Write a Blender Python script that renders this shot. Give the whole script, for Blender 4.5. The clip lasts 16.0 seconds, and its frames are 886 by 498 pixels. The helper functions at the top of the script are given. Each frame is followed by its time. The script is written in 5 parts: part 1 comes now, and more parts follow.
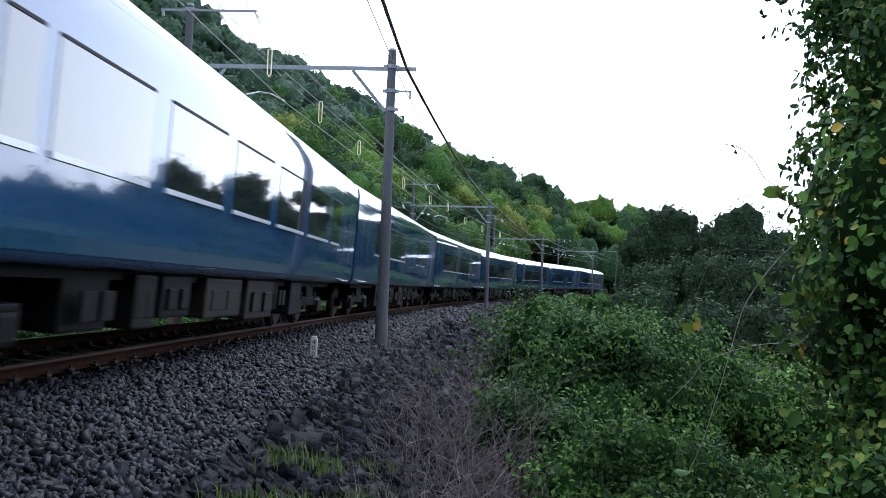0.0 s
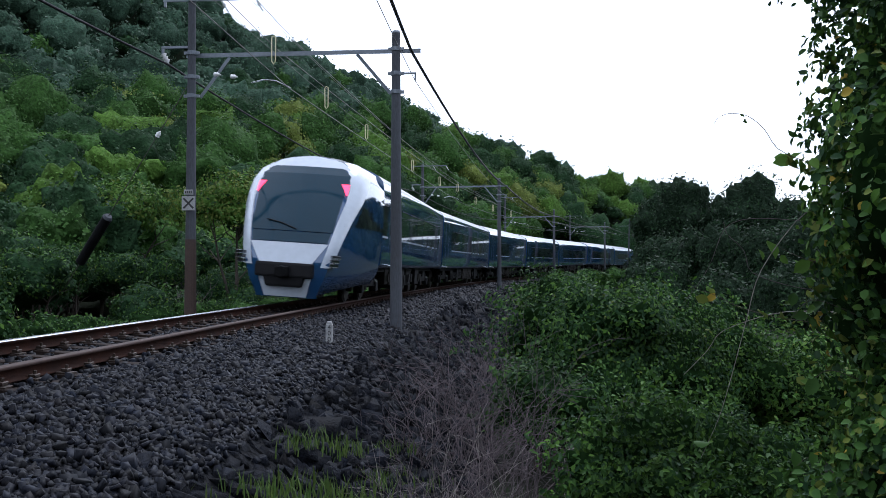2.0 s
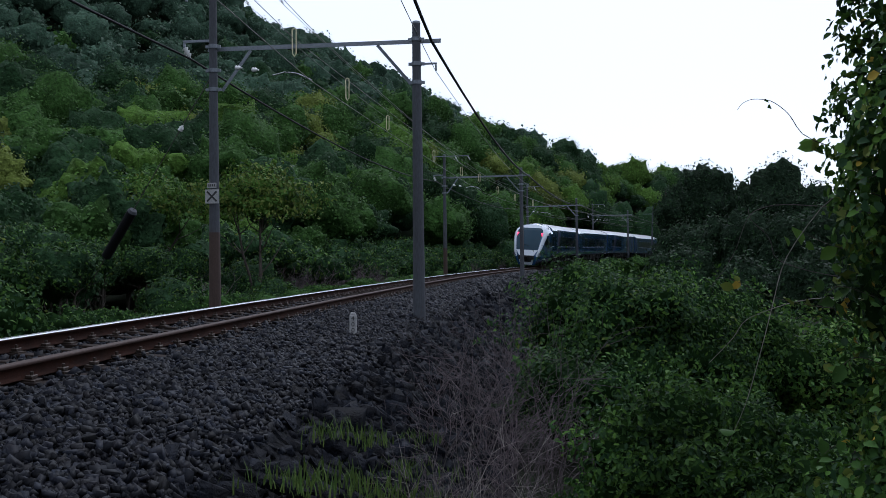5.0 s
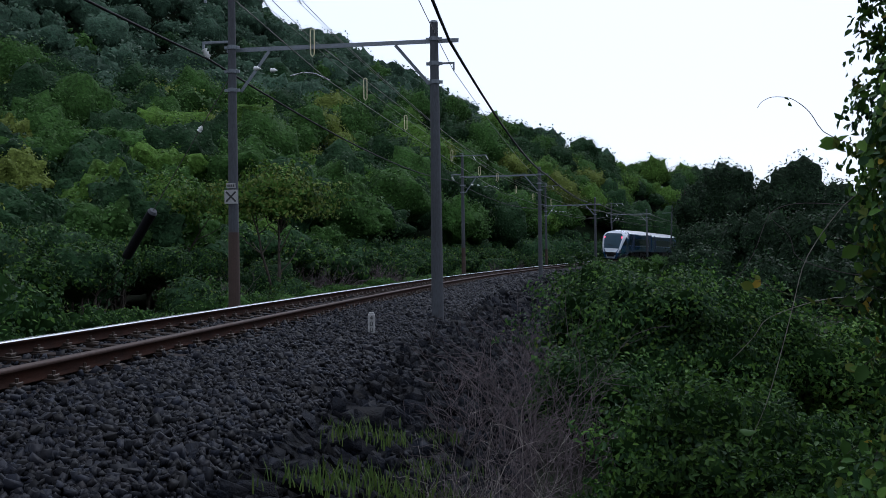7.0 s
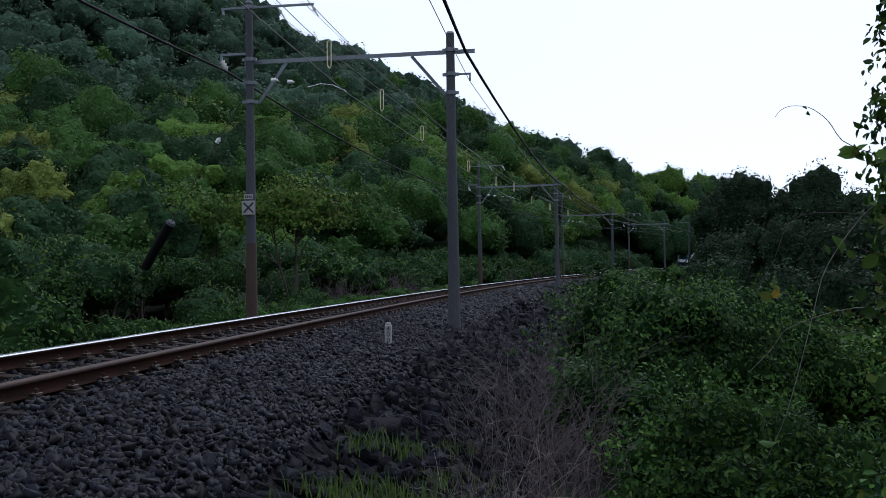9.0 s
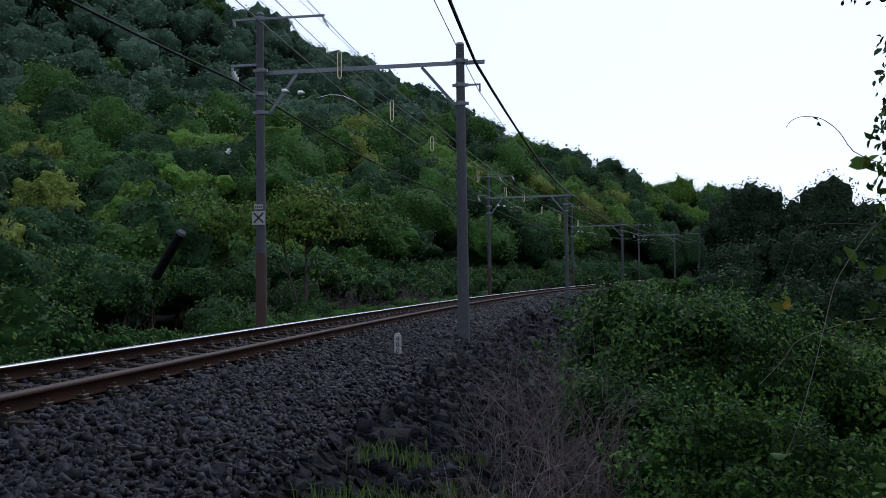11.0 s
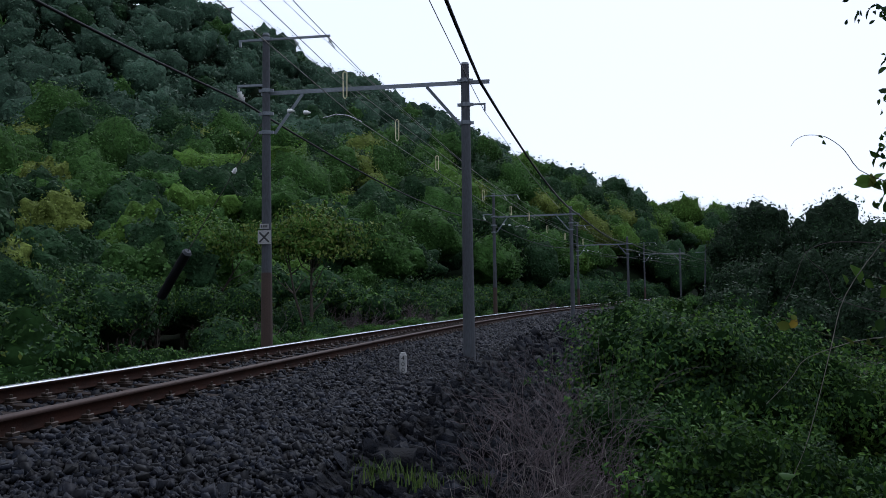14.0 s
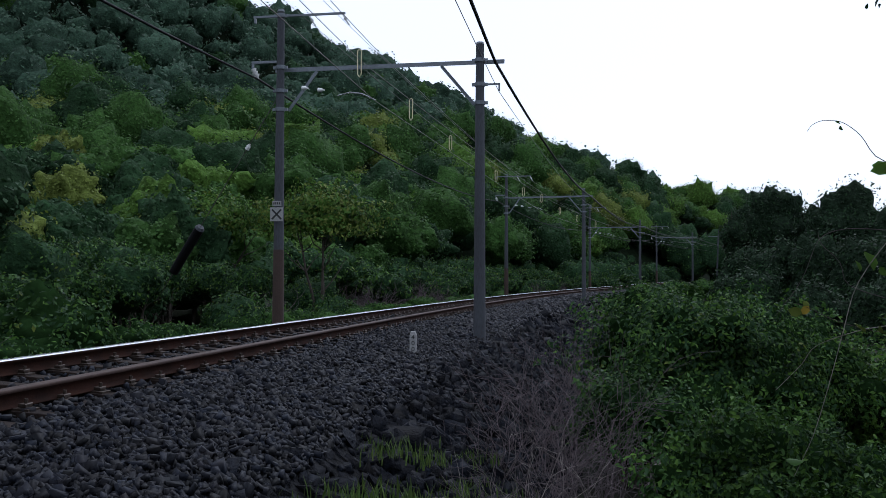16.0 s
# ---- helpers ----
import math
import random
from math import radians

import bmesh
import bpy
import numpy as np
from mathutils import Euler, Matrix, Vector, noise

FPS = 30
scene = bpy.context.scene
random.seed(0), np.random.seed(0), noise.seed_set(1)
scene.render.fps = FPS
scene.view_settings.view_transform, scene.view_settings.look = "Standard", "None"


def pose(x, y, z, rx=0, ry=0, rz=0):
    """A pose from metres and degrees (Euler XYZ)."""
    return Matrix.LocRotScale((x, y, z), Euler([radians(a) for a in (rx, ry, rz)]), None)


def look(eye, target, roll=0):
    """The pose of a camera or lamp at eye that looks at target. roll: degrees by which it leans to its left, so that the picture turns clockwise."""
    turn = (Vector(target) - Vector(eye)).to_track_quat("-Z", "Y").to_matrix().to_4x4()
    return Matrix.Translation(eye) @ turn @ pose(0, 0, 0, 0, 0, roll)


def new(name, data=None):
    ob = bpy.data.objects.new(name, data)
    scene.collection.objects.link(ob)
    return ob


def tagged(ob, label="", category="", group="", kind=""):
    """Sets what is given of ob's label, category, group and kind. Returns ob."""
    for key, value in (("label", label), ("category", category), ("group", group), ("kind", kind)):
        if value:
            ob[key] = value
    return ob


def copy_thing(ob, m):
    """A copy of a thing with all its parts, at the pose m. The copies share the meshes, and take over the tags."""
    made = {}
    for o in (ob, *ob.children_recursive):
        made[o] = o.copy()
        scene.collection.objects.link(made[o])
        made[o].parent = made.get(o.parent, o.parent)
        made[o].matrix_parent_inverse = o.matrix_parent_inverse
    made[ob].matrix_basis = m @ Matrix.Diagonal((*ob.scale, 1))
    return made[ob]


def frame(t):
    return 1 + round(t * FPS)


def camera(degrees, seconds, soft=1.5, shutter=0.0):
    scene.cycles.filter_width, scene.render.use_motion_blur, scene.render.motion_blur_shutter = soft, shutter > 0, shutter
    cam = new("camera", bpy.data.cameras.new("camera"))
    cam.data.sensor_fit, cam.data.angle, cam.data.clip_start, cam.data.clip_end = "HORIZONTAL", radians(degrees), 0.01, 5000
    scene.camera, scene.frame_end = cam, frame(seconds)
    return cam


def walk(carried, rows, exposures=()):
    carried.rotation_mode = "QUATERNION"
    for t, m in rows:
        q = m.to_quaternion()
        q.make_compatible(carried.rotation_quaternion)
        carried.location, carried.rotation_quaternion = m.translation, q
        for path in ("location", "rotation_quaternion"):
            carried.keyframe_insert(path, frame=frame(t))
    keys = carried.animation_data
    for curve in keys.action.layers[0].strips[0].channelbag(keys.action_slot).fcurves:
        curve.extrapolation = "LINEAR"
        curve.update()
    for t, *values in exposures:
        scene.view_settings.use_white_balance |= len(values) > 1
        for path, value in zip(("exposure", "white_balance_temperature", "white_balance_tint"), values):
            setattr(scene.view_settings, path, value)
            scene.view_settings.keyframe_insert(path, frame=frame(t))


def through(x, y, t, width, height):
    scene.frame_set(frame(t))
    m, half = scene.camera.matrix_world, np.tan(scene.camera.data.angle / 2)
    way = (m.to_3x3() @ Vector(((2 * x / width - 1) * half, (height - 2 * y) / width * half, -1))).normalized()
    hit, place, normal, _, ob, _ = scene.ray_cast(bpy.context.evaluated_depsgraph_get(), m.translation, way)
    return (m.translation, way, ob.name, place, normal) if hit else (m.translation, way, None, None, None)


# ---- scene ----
cam = camera(52.0, 16.0, soft=0.6, shutter=0.25)
EYE = 0.829
ROWS = [
    (0, 92.78, -2.07, -6.09), (0.5, 92.49, -1.66, -5.97), (1, 92.04, -0.83, -5.81), (1.5, 91.69, -0.28, -5.58), (2, 91.57, 0.09, -5.27),
    (2.5, 91.48, 0.25, -4.96), (3, 91.40, 0.32, -4.69), (3.5, 91.15, 0.44, -4.43), (4, 91.02, 0.51, -4.26), (6.5, 90.95, 0.81, -2.99),
    (7, 90.95, 0.78, -2.69), (7.5, 90.98, 0.82, -2.38), (8, 91.20, 0.80, -2.11), (8.5, 91.44, 0.84, -1.91), (9, 91.62, 0.86, -1.64),
    (9.5, 91.80, 0.81, -1.28), (12, 92.72, 0.74, -1.02), (12.5, 93.06, 0.91, -1.20), (13, 93.54, 0.89, -1.09), (13.5, 93.73, 0.91, -0.95),
    (14, 93.49, 0.82, -0.70), (14.5, 92.99, 0.39, -0.58), (15, 92.68, 0.07, -0.43), (15.5, 92.47, -0.08, -0.25), (16, 92.23, -0.19, -0.01),
]
EXPOSURES = [(0, 0.62, 5500, 13), (0.5, 0.57, 5500, 13), (1, 0.45, 5500, 13), (1.5, 0.15, 5500, 13), (2, -0.1, 5500, 13), (2.5, -0.3, 5500, 13), (3, -0.46, 5500, 13), (3.5, -0.58, 5500, 13), (4, -0.65, 5500, 13), (7, -0.75, 5500, 13), (9, -0.75, 5500, 13), (13.5, -0.78, 5500, 13), (16, -0.68, 5500, 13)]
walk(cam, [(t, pose(0, 0, EYE, rx, ry, rz)) for t, rx, ry, rz in ROWS], EXPOSURES)

# ---- sky and sun ----
SUN_EL, SUN_AZ = 50.0, 24.0          # degrees; azimuth to the right of the y axis
world = bpy.data.worlds.new("sky")
scene.world = world
world.use_nodes = True
wn, wl = world.node_tree.nodes, world.node_tree.links
wn.clear()
sky = wn.new("ShaderNodeTexSky")
sky.sky_type, sky.sun_disc = "NISHITA", False
sky.sun_elevation, sky.sun_rotation = radians(SUN_EL), radians(SUN_AZ)
sky.air_density, sky.dust_density, sky.ozone_density = 1.0, 1.6, 1.5
haze = wn.new("ShaderNodeMixRGB")
haze.inputs[0].default_value = 0.6
haze.inputs[2].default_value = (20.6, 20.4, 20.4, 1)
back = wn.new("ShaderNodeBackground")
back.inputs[1].default_value = 0.12
wout = wn.new("ShaderNodeOutputWorld")
wl.new(sky.outputs[0], haze.inputs[1])
wl.new(haze.outputs[0], back.inputs[0])
wl.new(back.outputs[0], wout.inputs[0])

sun = new("sun", bpy.data.lights.new("sun", "SUN"))
sun.data.energy, sun.data.angle, sun.data.color = 1.5, radians(24), (1.0, 0.97, 0.92)
sa, se = radians(SUN_AZ), radians(SUN_EL)
sun_from = Vector((math.sin(sa) * math.cos(se), math.cos(sa) * math.cos(se), math.sin(se)))
sun.matrix_world = look(sun_from * 60, (0, 0, 0))


# ---- materials ----
def material(name, colour, rough=0.7, metal=0.0, vary=0.25, scale=3.0, fine=40.0, bump=0.2, second=None, coat=0.0, spec=0.5, island=0.0, coords="Object", bump_dist=0.01, stretch=None):
    """Principled surface with variation at two scales; second: the colour of the patches; island: spread of value from piece to piece."""
    m = bpy.data.materials.new(name)
    m.use_nodes = True
    n, l = m.node_tree.nodes, m.node_tree.links
    b = n["Principled BSDF"]
    b.inputs["Roughness"].default_value, b.inputs["Metallic"].default_value = rough, metal
    b.inputs["Specular IOR Level"].default_value = spec
    b.inputs["Coat Weight"].default_value, b.inputs["Coat Roughness"].default_value = coat, 0.03
    tc = n.new("ShaderNodeTexCoord")
    src = tc.outputs[coords]
    if stretch:
        mp = n.new("ShaderNodeMapping")
        mp.inputs["Scale"].default_value = stretch
        l.new(src, mp.inputs[0])
        src = mp.outputs[0]
    big, small = n.new("ShaderNodeTexNoise"), n.new("ShaderNodeTexNoise")
    big.inputs["Scale"].default_value, small.inputs["Scale"].default_value = scale, fine
    big.inputs["Detail"].default_value = small.inputs["Detail"].default_value = 4
    for t in (big, small):
        l.new(src, t.inputs[0])
    ramp = n.new("ShaderNodeValToRGB")
    ramp.color_ramp.elements[0].position, ramp.color_ramp.elements[1].position = 0.35, 0.68
    c2 = second or [c * (1 - vary) for c in colour]
    ramp.color_ramp.elements[0].color = (*colour, 1)
    ramp.color_ramp.elements[1].color = (*c2, 1)
    l.new(big.outputs[0], ramp.inputs[0])
    hsv = n.new("ShaderNodeHueSaturation")
    val = n.new("ShaderNodeMapRange")
    val.inputs[1].default_value, val.inputs[2].default_value = 0.3, 0.7
    val.inputs[3].default_value, val.inputs[4].default_value = 1 - vary, 1 + vary
    l.new(small.outputs[0], val.inputs[0])
    l.new(ramp.outputs[0], hsv.inputs["Color"])
    value = val.outputs[0]
    if island:
        geo, mr, mul = n.new("ShaderNodeNewGeometry"), n.new("ShaderNodeMapRange"), n.new("ShaderNodeMath")
        mr.inputs[3].default_value, mr.inputs[4].default_value = 1 - island, 1 + island
        mul.operation = "MULTIPLY"
        l.new(geo.outputs["Random Per Island"], mr.inputs[0])
        l.new(mr.outputs[0], mul.inputs[0])
        l.new(value, mul.inputs[1])
        value = mul.outputs[0]
    l.new(value, hsv.inputs["Value"])
    l.new(hsv.outputs[0], b.inputs["Base Color"])
    if bump:
        bp = n.new("ShaderNodeBump")
        bp.inputs["Strength"].default_value, bp.inputs["Distance"].default_value = bump, bump_dist
        l.new(small.outputs[0], bp.inputs["Height"])
        l.new(bp.outputs[0], b.inputs["Normal"])
    return m


def leaf_material(name, colour, second, rough=0.6, spread=0.4, through=0.2):
    """Leaves: each its own green, a little light passes through them."""
    m = bpy.data.materials.new(name)
    m.use_nodes = True
    n, l = m.node_tree.nodes, m.node_tree.links
    b, out = n["Principled BSDF"], n["Material Output"]
    geo = n.new("ShaderNodeNewGeometry")
    mix = n.new("ShaderNodeMixRGB")
    mix.inputs[1].default_value, mix.inputs[2].default_value = (*colour, 1), (*second, 1)
    l.new(geo.outputs["Random Per Island"], mix.inputs[0])
    noi = n.new("ShaderNodeTexNoise")
    tc = n.new("ShaderNodeTexCoord")
    noi.inputs["Scale"].default_value, noi.inputs["Detail"].default_value = 0.9, 3
    l.new(tc.outputs["Object"], noi.inputs[0])
    mr = n.new("ShaderNodeMapRange")
    mr.inputs[1].default_value, mr.inputs[2].default_value = 0.3, 0.7
    mr.inputs[3].default_value, mr.inputs[4].default_value = 1 - spread, 1 + spread
    l.new(noi.outputs[0], mr.inputs[0])
    hsv = n.new("ShaderNodeHueSaturation")
    l.new(mr.outputs[0], hsv.inputs["Value"])
    l.new(mix.outputs[0], hsv.inputs["Color"])
    l.new(hsv.outputs[0], b.inputs["Base Color"])
    b.inputs["Roughness"].default_value = rough
    b.inputs["Specular IOR Level"].default_value = 0.1
    tr, ms = n.new("ShaderNodeBsdfTranslucent"), n.new("ShaderNodeMixShader")
    ms.inputs[0].default_value = through
    l.new(hsv.outputs[0], tr.inputs[0])
    l.new(b.outputs[0], ms.inputs[1])
    l.new(tr.outputs[0], ms.inputs[2])
    l.new(ms.outputs[0], out.inputs[0])
    return m


def glass_dark(name, colour=(0.012, 0.016, 0.02)):
    m = material(name, colour, rough=0.04, vary=0.05, bump=0.0, spec=1.0, coat=1.0)
    return m


def glow(name, colour, strength):
    m = bpy.data.materials.new(name)
    m.use_nodes = True
    b = m.node_tree.nodes["Principled BSDF"]
    b.inputs["Base Color"].default_value = (*colour, 1)
    b.inputs["Emission Color"].default_value = (*colour, 1)
    b.inputs["Emission Strength"].default_value = strength
    return m


NAVY = material("navy_paint", (0.017, 0.066, 0.165), rough=0.08, metal=0.2, spec=0.6, vary=0.08, scale=0.6, fine=6, bump=0.02, coat=1.0, second=(0.024, 0.065, 0.135))
# lighter blue that paints a reflection along the foot of the sides
BLUESHEEN = material("mid_blue_reflection", (0.03, 0.1, 0.19), rough=0.2, metal=0.45, vary=0.06, scale=0.6, fine=6, bump=0.02, coat=0.8)
PALE = material("pale_silver_paint", (0.5, 0.55, 0.61), rough=0.25, vary=0.04, scale=0.8, fine=8, bump=0.02, coat=0.8)
ROOF = material("roof_white_paint", (0.66, 0.68, 0.7), rough=0.35, vary=0.08, scale=0.7, fine=7, bump=0.03, coat=0.3)
GLASS = glass_dark("tinted_glass")
SHIELD = material("windscreen_glass", (0.01, 0.035, 0.055), rough=0.06, vary=0.05, bump=0.0, spec=0.22)
SILVER = material("brushed_aluminium", (0.7, 0.71, 0.72), rough=0.25, metal=0.9, vary=0.05, bump=0.02)
UNDER = material("grimy_underframe", (0.005, 0.005, 0.0053), spec=0.1, rough=0.65, vary=0.3, scale=2, fine=20, bump=0.2)
BOXGREY = material("equipment_box_grey", (0.014, 0.012, 0.01), spec=0.12, rough=0.6, vary=0.25, scale=1.5, fine=18, bump=0.1)
RUBBER = material("black_rubber", (0.009, 0.009, 0.01), spec=0.2, rough=0.6, vary=0.2, bump=0.1)
STEELW = material("wheel_steel", (0.05, 0.045, 0.04), rough=0.45, metal=0.8, vary=0.2)
REDLAMP = glow("red_tail_lamp", (1.0, 0.04, 0.1), 3.0)
RUST = material("rusty_rail", (0.027, 0.0109, 0.0067), rough=0.8, vary=0.3, scale=3, fine=60, bump=0.25, second=(0.015, 0.0075, 0.0053), spec=0.05)
RAILTOP = material("polished_rail_head", (0.78, 0.79, 0.8), rough=0.26, metal=1.0, vary=0.1, scale=2, fine=30, bump=0.03)
RAILWORN = material("dull_rail_head", (0.0553, 0.0325, 0.0247), rough=0.65, metal=0.1, spec=0.2, vary=0.25, scale=2, fine=30, bump=0.05)
SLEEPER = material("weathered_sleeper", (0.024, 0.0168, 0.0132), rough=0.85, vary=0.35, scale=4, fine=45, bump=0.5, second=(0.018, 0.0132, 0.0114), spec=0.1)
CLIP = material("rail_clip_steel", (0.05, 0.034, 0.024), rough=0.6, metal=0.5, vary=0.3)
BALLAST = material("ballast_stone", (0.0062, 0.008, 0.0132), rough=0.6, vary=0.35, scale=6, fine=90, bump=0.15, second=(0.0074, 0.0066, 0.0076), island=0.85, spec=0.14, bump_dist=0.004)
BED = material("ballast_bed", (0.009, 0.0096, 0.0114), rough=0.9, vary=0.6, scale=9, fine=22, bump=1.0, bump_dist=0.05, second=(0.0072, 0.0072, 0.0078), spec=0.1)
ROCK = material("slope_rock", (0.0058, 0.0074, 0.012), rough=0.7, vary=0.4, scale=3, fine=30, bump=0.8, bump_dist=0.03, second=(0.006, 0.0057, 0.006), island=0.35, spec=0.08)
SOIL = material("dark_soil_litter", (0.0126, 0.0119, 0.0084), rough=0.95, vary=0.4, scale=0.8, fine=14, bump=0.8, bump_dist=0.05, second=(0.014, 0.021, 0.0084), spec=0.1)
CONCRETE = material("weathered_pole_concrete", (0.058, 0.063, 0.072), rough=0.85, vary=0.18, scale=1.2, fine=35, bump=0.25, second=(0.038, 0.04, 0.046), stretch=(1, 1, 0.25))
POLERUST = material("brown_painted_pole_foot", (0.049, 0.0294, 0.021), rough=0.8, vary=0.2, scale=1.2, fine=30, bump=0.2)
GALV = material("galvanised_steel", (0.16, 0.18, 0.2), rough=0.5, metal=0.45, vary=0.15, scale=3, fine=30, bump=0.08)
WIRE = material("copper_wire_tarnished", (0.11, 0.1, 0.09), rough=0.5, metal=0.5, vary=0.2)
CABLE = material("black_cable", (0.008, 0.008, 0.009), spec=0.1, rough=0.6, vary=0.2)
PORCELAIN = material("white_porcelain", (0.7, 0.7, 0.68), rough=0.25, vary=0.06, bump=0.02)
WHITEPAINT = material("weathered_white_paint", (0.315, 0.315, 0.3075), rough=0.6, vary=0.15, scale=8, fine=50, bump=0.1)
BLACKPAINT = material("black_paint", (0.02, 0.02, 0.02), rough=0.6, vary=0.2)
DROPPER = material("cream_insulated_loop", (0.65, 0.58, 0.36), rough=0.5, vary=0.1)
BARK = material("dark_bark", (0.06, 0.048, 0.036), rough=0.9, vary=0.35, scale=3, fine=30, bump=0.6)
TWIG = material("dry_grey_twigs", (0.093, 0.0713, 0.0744), rough=0.9, vary=0.3, scale=2, fine=20, bump=0.2, island=0.45)
TWIGPALE = material("pale_dry_stems", (0.252, 0.224, 0.196), rough=0.8, vary=0.25, scale=2, fine=20, bump=0.1, island=0.3)
HILL = material("forest_floor", (0.009, 0.015, 0.007), spec=0.02, rough=0.95, vary=0.4, scale=0.1, fine=1.5, bump=0.3)
# inner mass in a darker green: the shade among leaves is put into colour
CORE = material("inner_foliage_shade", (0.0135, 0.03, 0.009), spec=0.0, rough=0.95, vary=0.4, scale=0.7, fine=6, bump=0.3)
LEAF = [
    leaf_material("leaf_mid_green", (0.035, 0.081, 0.017), (0.054, 0.112, 0.024)),
    leaf_material("leaf_deep_green", (0.018, 0.045, 0.017), (0.029, 0.062, 0.021)),
    leaf_material("leaf_fresh_green", (0.062, 0.132, 0.02), (0.092, 0.168, 0.028)),
    leaf_material("leaf_yellow_green", (0.108, 0.144, 0.0272), (0.144, 0.18, 0.0368)),
    leaf_material("leaf_dark_cedar", (0.0152, 0.0304, 0.0152), (0.024, 0.0432, 0.02)),
    # distance haze is put into this green: bluer and paler
    leaf_material("leaf_far_hazy_green", (0.038, 0.07, 0.044), (0.053, 0.095, 0.056)),
]
# the far tone carries the same haze in its colour
MASS = [material("crown_mass_" + tone, colour, rough=0.9, vary=0.4, scale=0.5, fine=3.5, bump=1.0, bump_dist=0.25, spec=0.05, island=0.25) for tone, colour in (
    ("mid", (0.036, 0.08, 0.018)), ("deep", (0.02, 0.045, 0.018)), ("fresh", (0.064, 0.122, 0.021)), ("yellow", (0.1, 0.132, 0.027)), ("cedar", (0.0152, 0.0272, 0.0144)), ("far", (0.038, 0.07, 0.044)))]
AUTUMN = leaf_material("leaf_yellowed", (0.3, 0.22, 0.03), (0.4, 0.3, 0.05))
GRASS = leaf_material("grass_blades", (0.0525, 0.0975, 0.0225), (0.09, 0.1275, 0.03))


# ---- mesh helpers ----
def link(name, bm, mats, parent=None, smooth=False):
    me = bpy.data.meshes.new(name)
    bmesh.ops.recalc_face_normals(bm, faces=bm.faces[:])
    bm.to_mesh(me)
    bm.free()
    for m in (mats if isinstance(mats, (list, tuple)) else [mats]):
        me.materials.append(m)
    if smooth:
        me.shade_smooth()
    ob = new(name, me)
    ob.parent = parent
    return ob


def part(name, bm, mats, parent, label="", smooth=False):
    return tagged(link(name, bm, mats, parent, smooth), label)


def share(name, me, parent, m=None):
    ob = new(name, me)
    ob.parent = parent
    if m is not None:
        ob.matrix_basis = m
    return ob


def thing(name, label, category, m=None, group="", kind=""):
    ob = new(name)
    if m is not None:
        ob.matrix_basis = m
    return tagged(ob, label, category, group, kind)


def box(bm, centre, size, turn=None, taper=1.0, bevel=0.0):
    r = bmesh.ops.create_cube(bm, size=1.0)
    for v in r["verts"]:
        k = taper if v.co.z > 0 else 1.0
        v.co = Vector((v.co.x * size[0] * k, v.co.y * size[1] * k, v.co.z * size[2]))
    if bevel:
        edges = list({e for v in r["verts"] for e in v.link_edges})
        g = bmesh.ops.bevel(bm, geom=edges, offset=bevel, segments=2, affect="EDGES", profile=0.6)
        vs = list({v for f in g["faces"] for v in f.verts} | {v for v in r["verts"] if v.is_valid})
    else:
        vs = r["verts"]
    mat = Matrix.Translation(centre) @ (turn.to_4x4() if turn is not None else Matrix())
    bmesh.ops.transform(bm, matrix=mat, verts=vs)
    return vs


def rod(bm, a, b, r0, r1=None, seg=10, caps=True):
    a, b = Vector(a), Vector(b)
    d = b - a
    m = Matrix.Translation((a + b) / 2) @ d.to_track_quat("Z", "Y").to_matrix().to_4x4()
    return bmesh.ops.create_cone(bm, cap_ends=caps, segments=seg, radius1=r0, radius2=r0 if r1 is None else r1, depth=d.length, matrix=m)["verts"]


def tube(bm, pts, radii, seg=6):
    """A tube along points."""
    pts = [Vector(q) for q in pts]
    rings = []
    for i, q in enumerate(pts):
        d = (pts[min(i + 1, len(pts) - 1)] - pts[max(i - 1, 0)]).normalized()
        u = d.orthogonal().normalized() if i == 0 else (prev - d * prev.dot(d)).normalized()
        prev = u
        w = d.cross(u)
        r = radii[i] if isinstance(radii, (list, tuple)) else radii
        rings.append([bm.verts.new(q + (u * math.cos(k * 2 * math.pi / seg) + w * math.sin(k * 2 * math.pi / seg)) * r) for k in range(seg)])
    for p0, p1 in zip(rings, rings[1:]):
        for k in range(seg):
            bm.faces.new((p0[k], p0[(k + 1) % seg], p1[(k + 1) % seg], p1[k]))
    if seg > 2:
        bm.faces.new(rings[0][::-1])
        bm.faces.new(rings[-1])


def raw_mesh(name, verts, faces, mats, index=None, parent=None, smooth=False):
    """An object from arrays; all faces have the same number of corners."""
    verts, faces = np.asarray(verts, np.float32), np.asarray(faces, np.int32)
    me = bpy.data.meshes.new(name)
    me.vertices.add(len(verts))
    me.vertices.foreach_set("co", verts.ravel())
    k = faces.shape[1]
    me.loops.add(faces.size)
    me.loops.foreach_set("vertex_index", faces.ravel())
    me.polygons.add(len(faces))
    me.polygons.foreach_set("loop_start", np.arange(0, faces.size, k, dtype=np.int32))
    me.polygons.foreach_set("loop_total", np.full(len(faces), k, np.int32))
    for m in (mats if isinstance(mats, (list, tuple)) else [mats]):
        me.materials.append(m)
    if index is not None:
        me.polygons.foreach_set("material_index", np.asarray(index, np.int32))
    if smooth:
        me.polygons.foreach_set("use_smooth", np.ones(len(faces), bool))
    me.update(calc_edges=True)
    ob = new(name, me)
    ob.parent = parent
    return ob


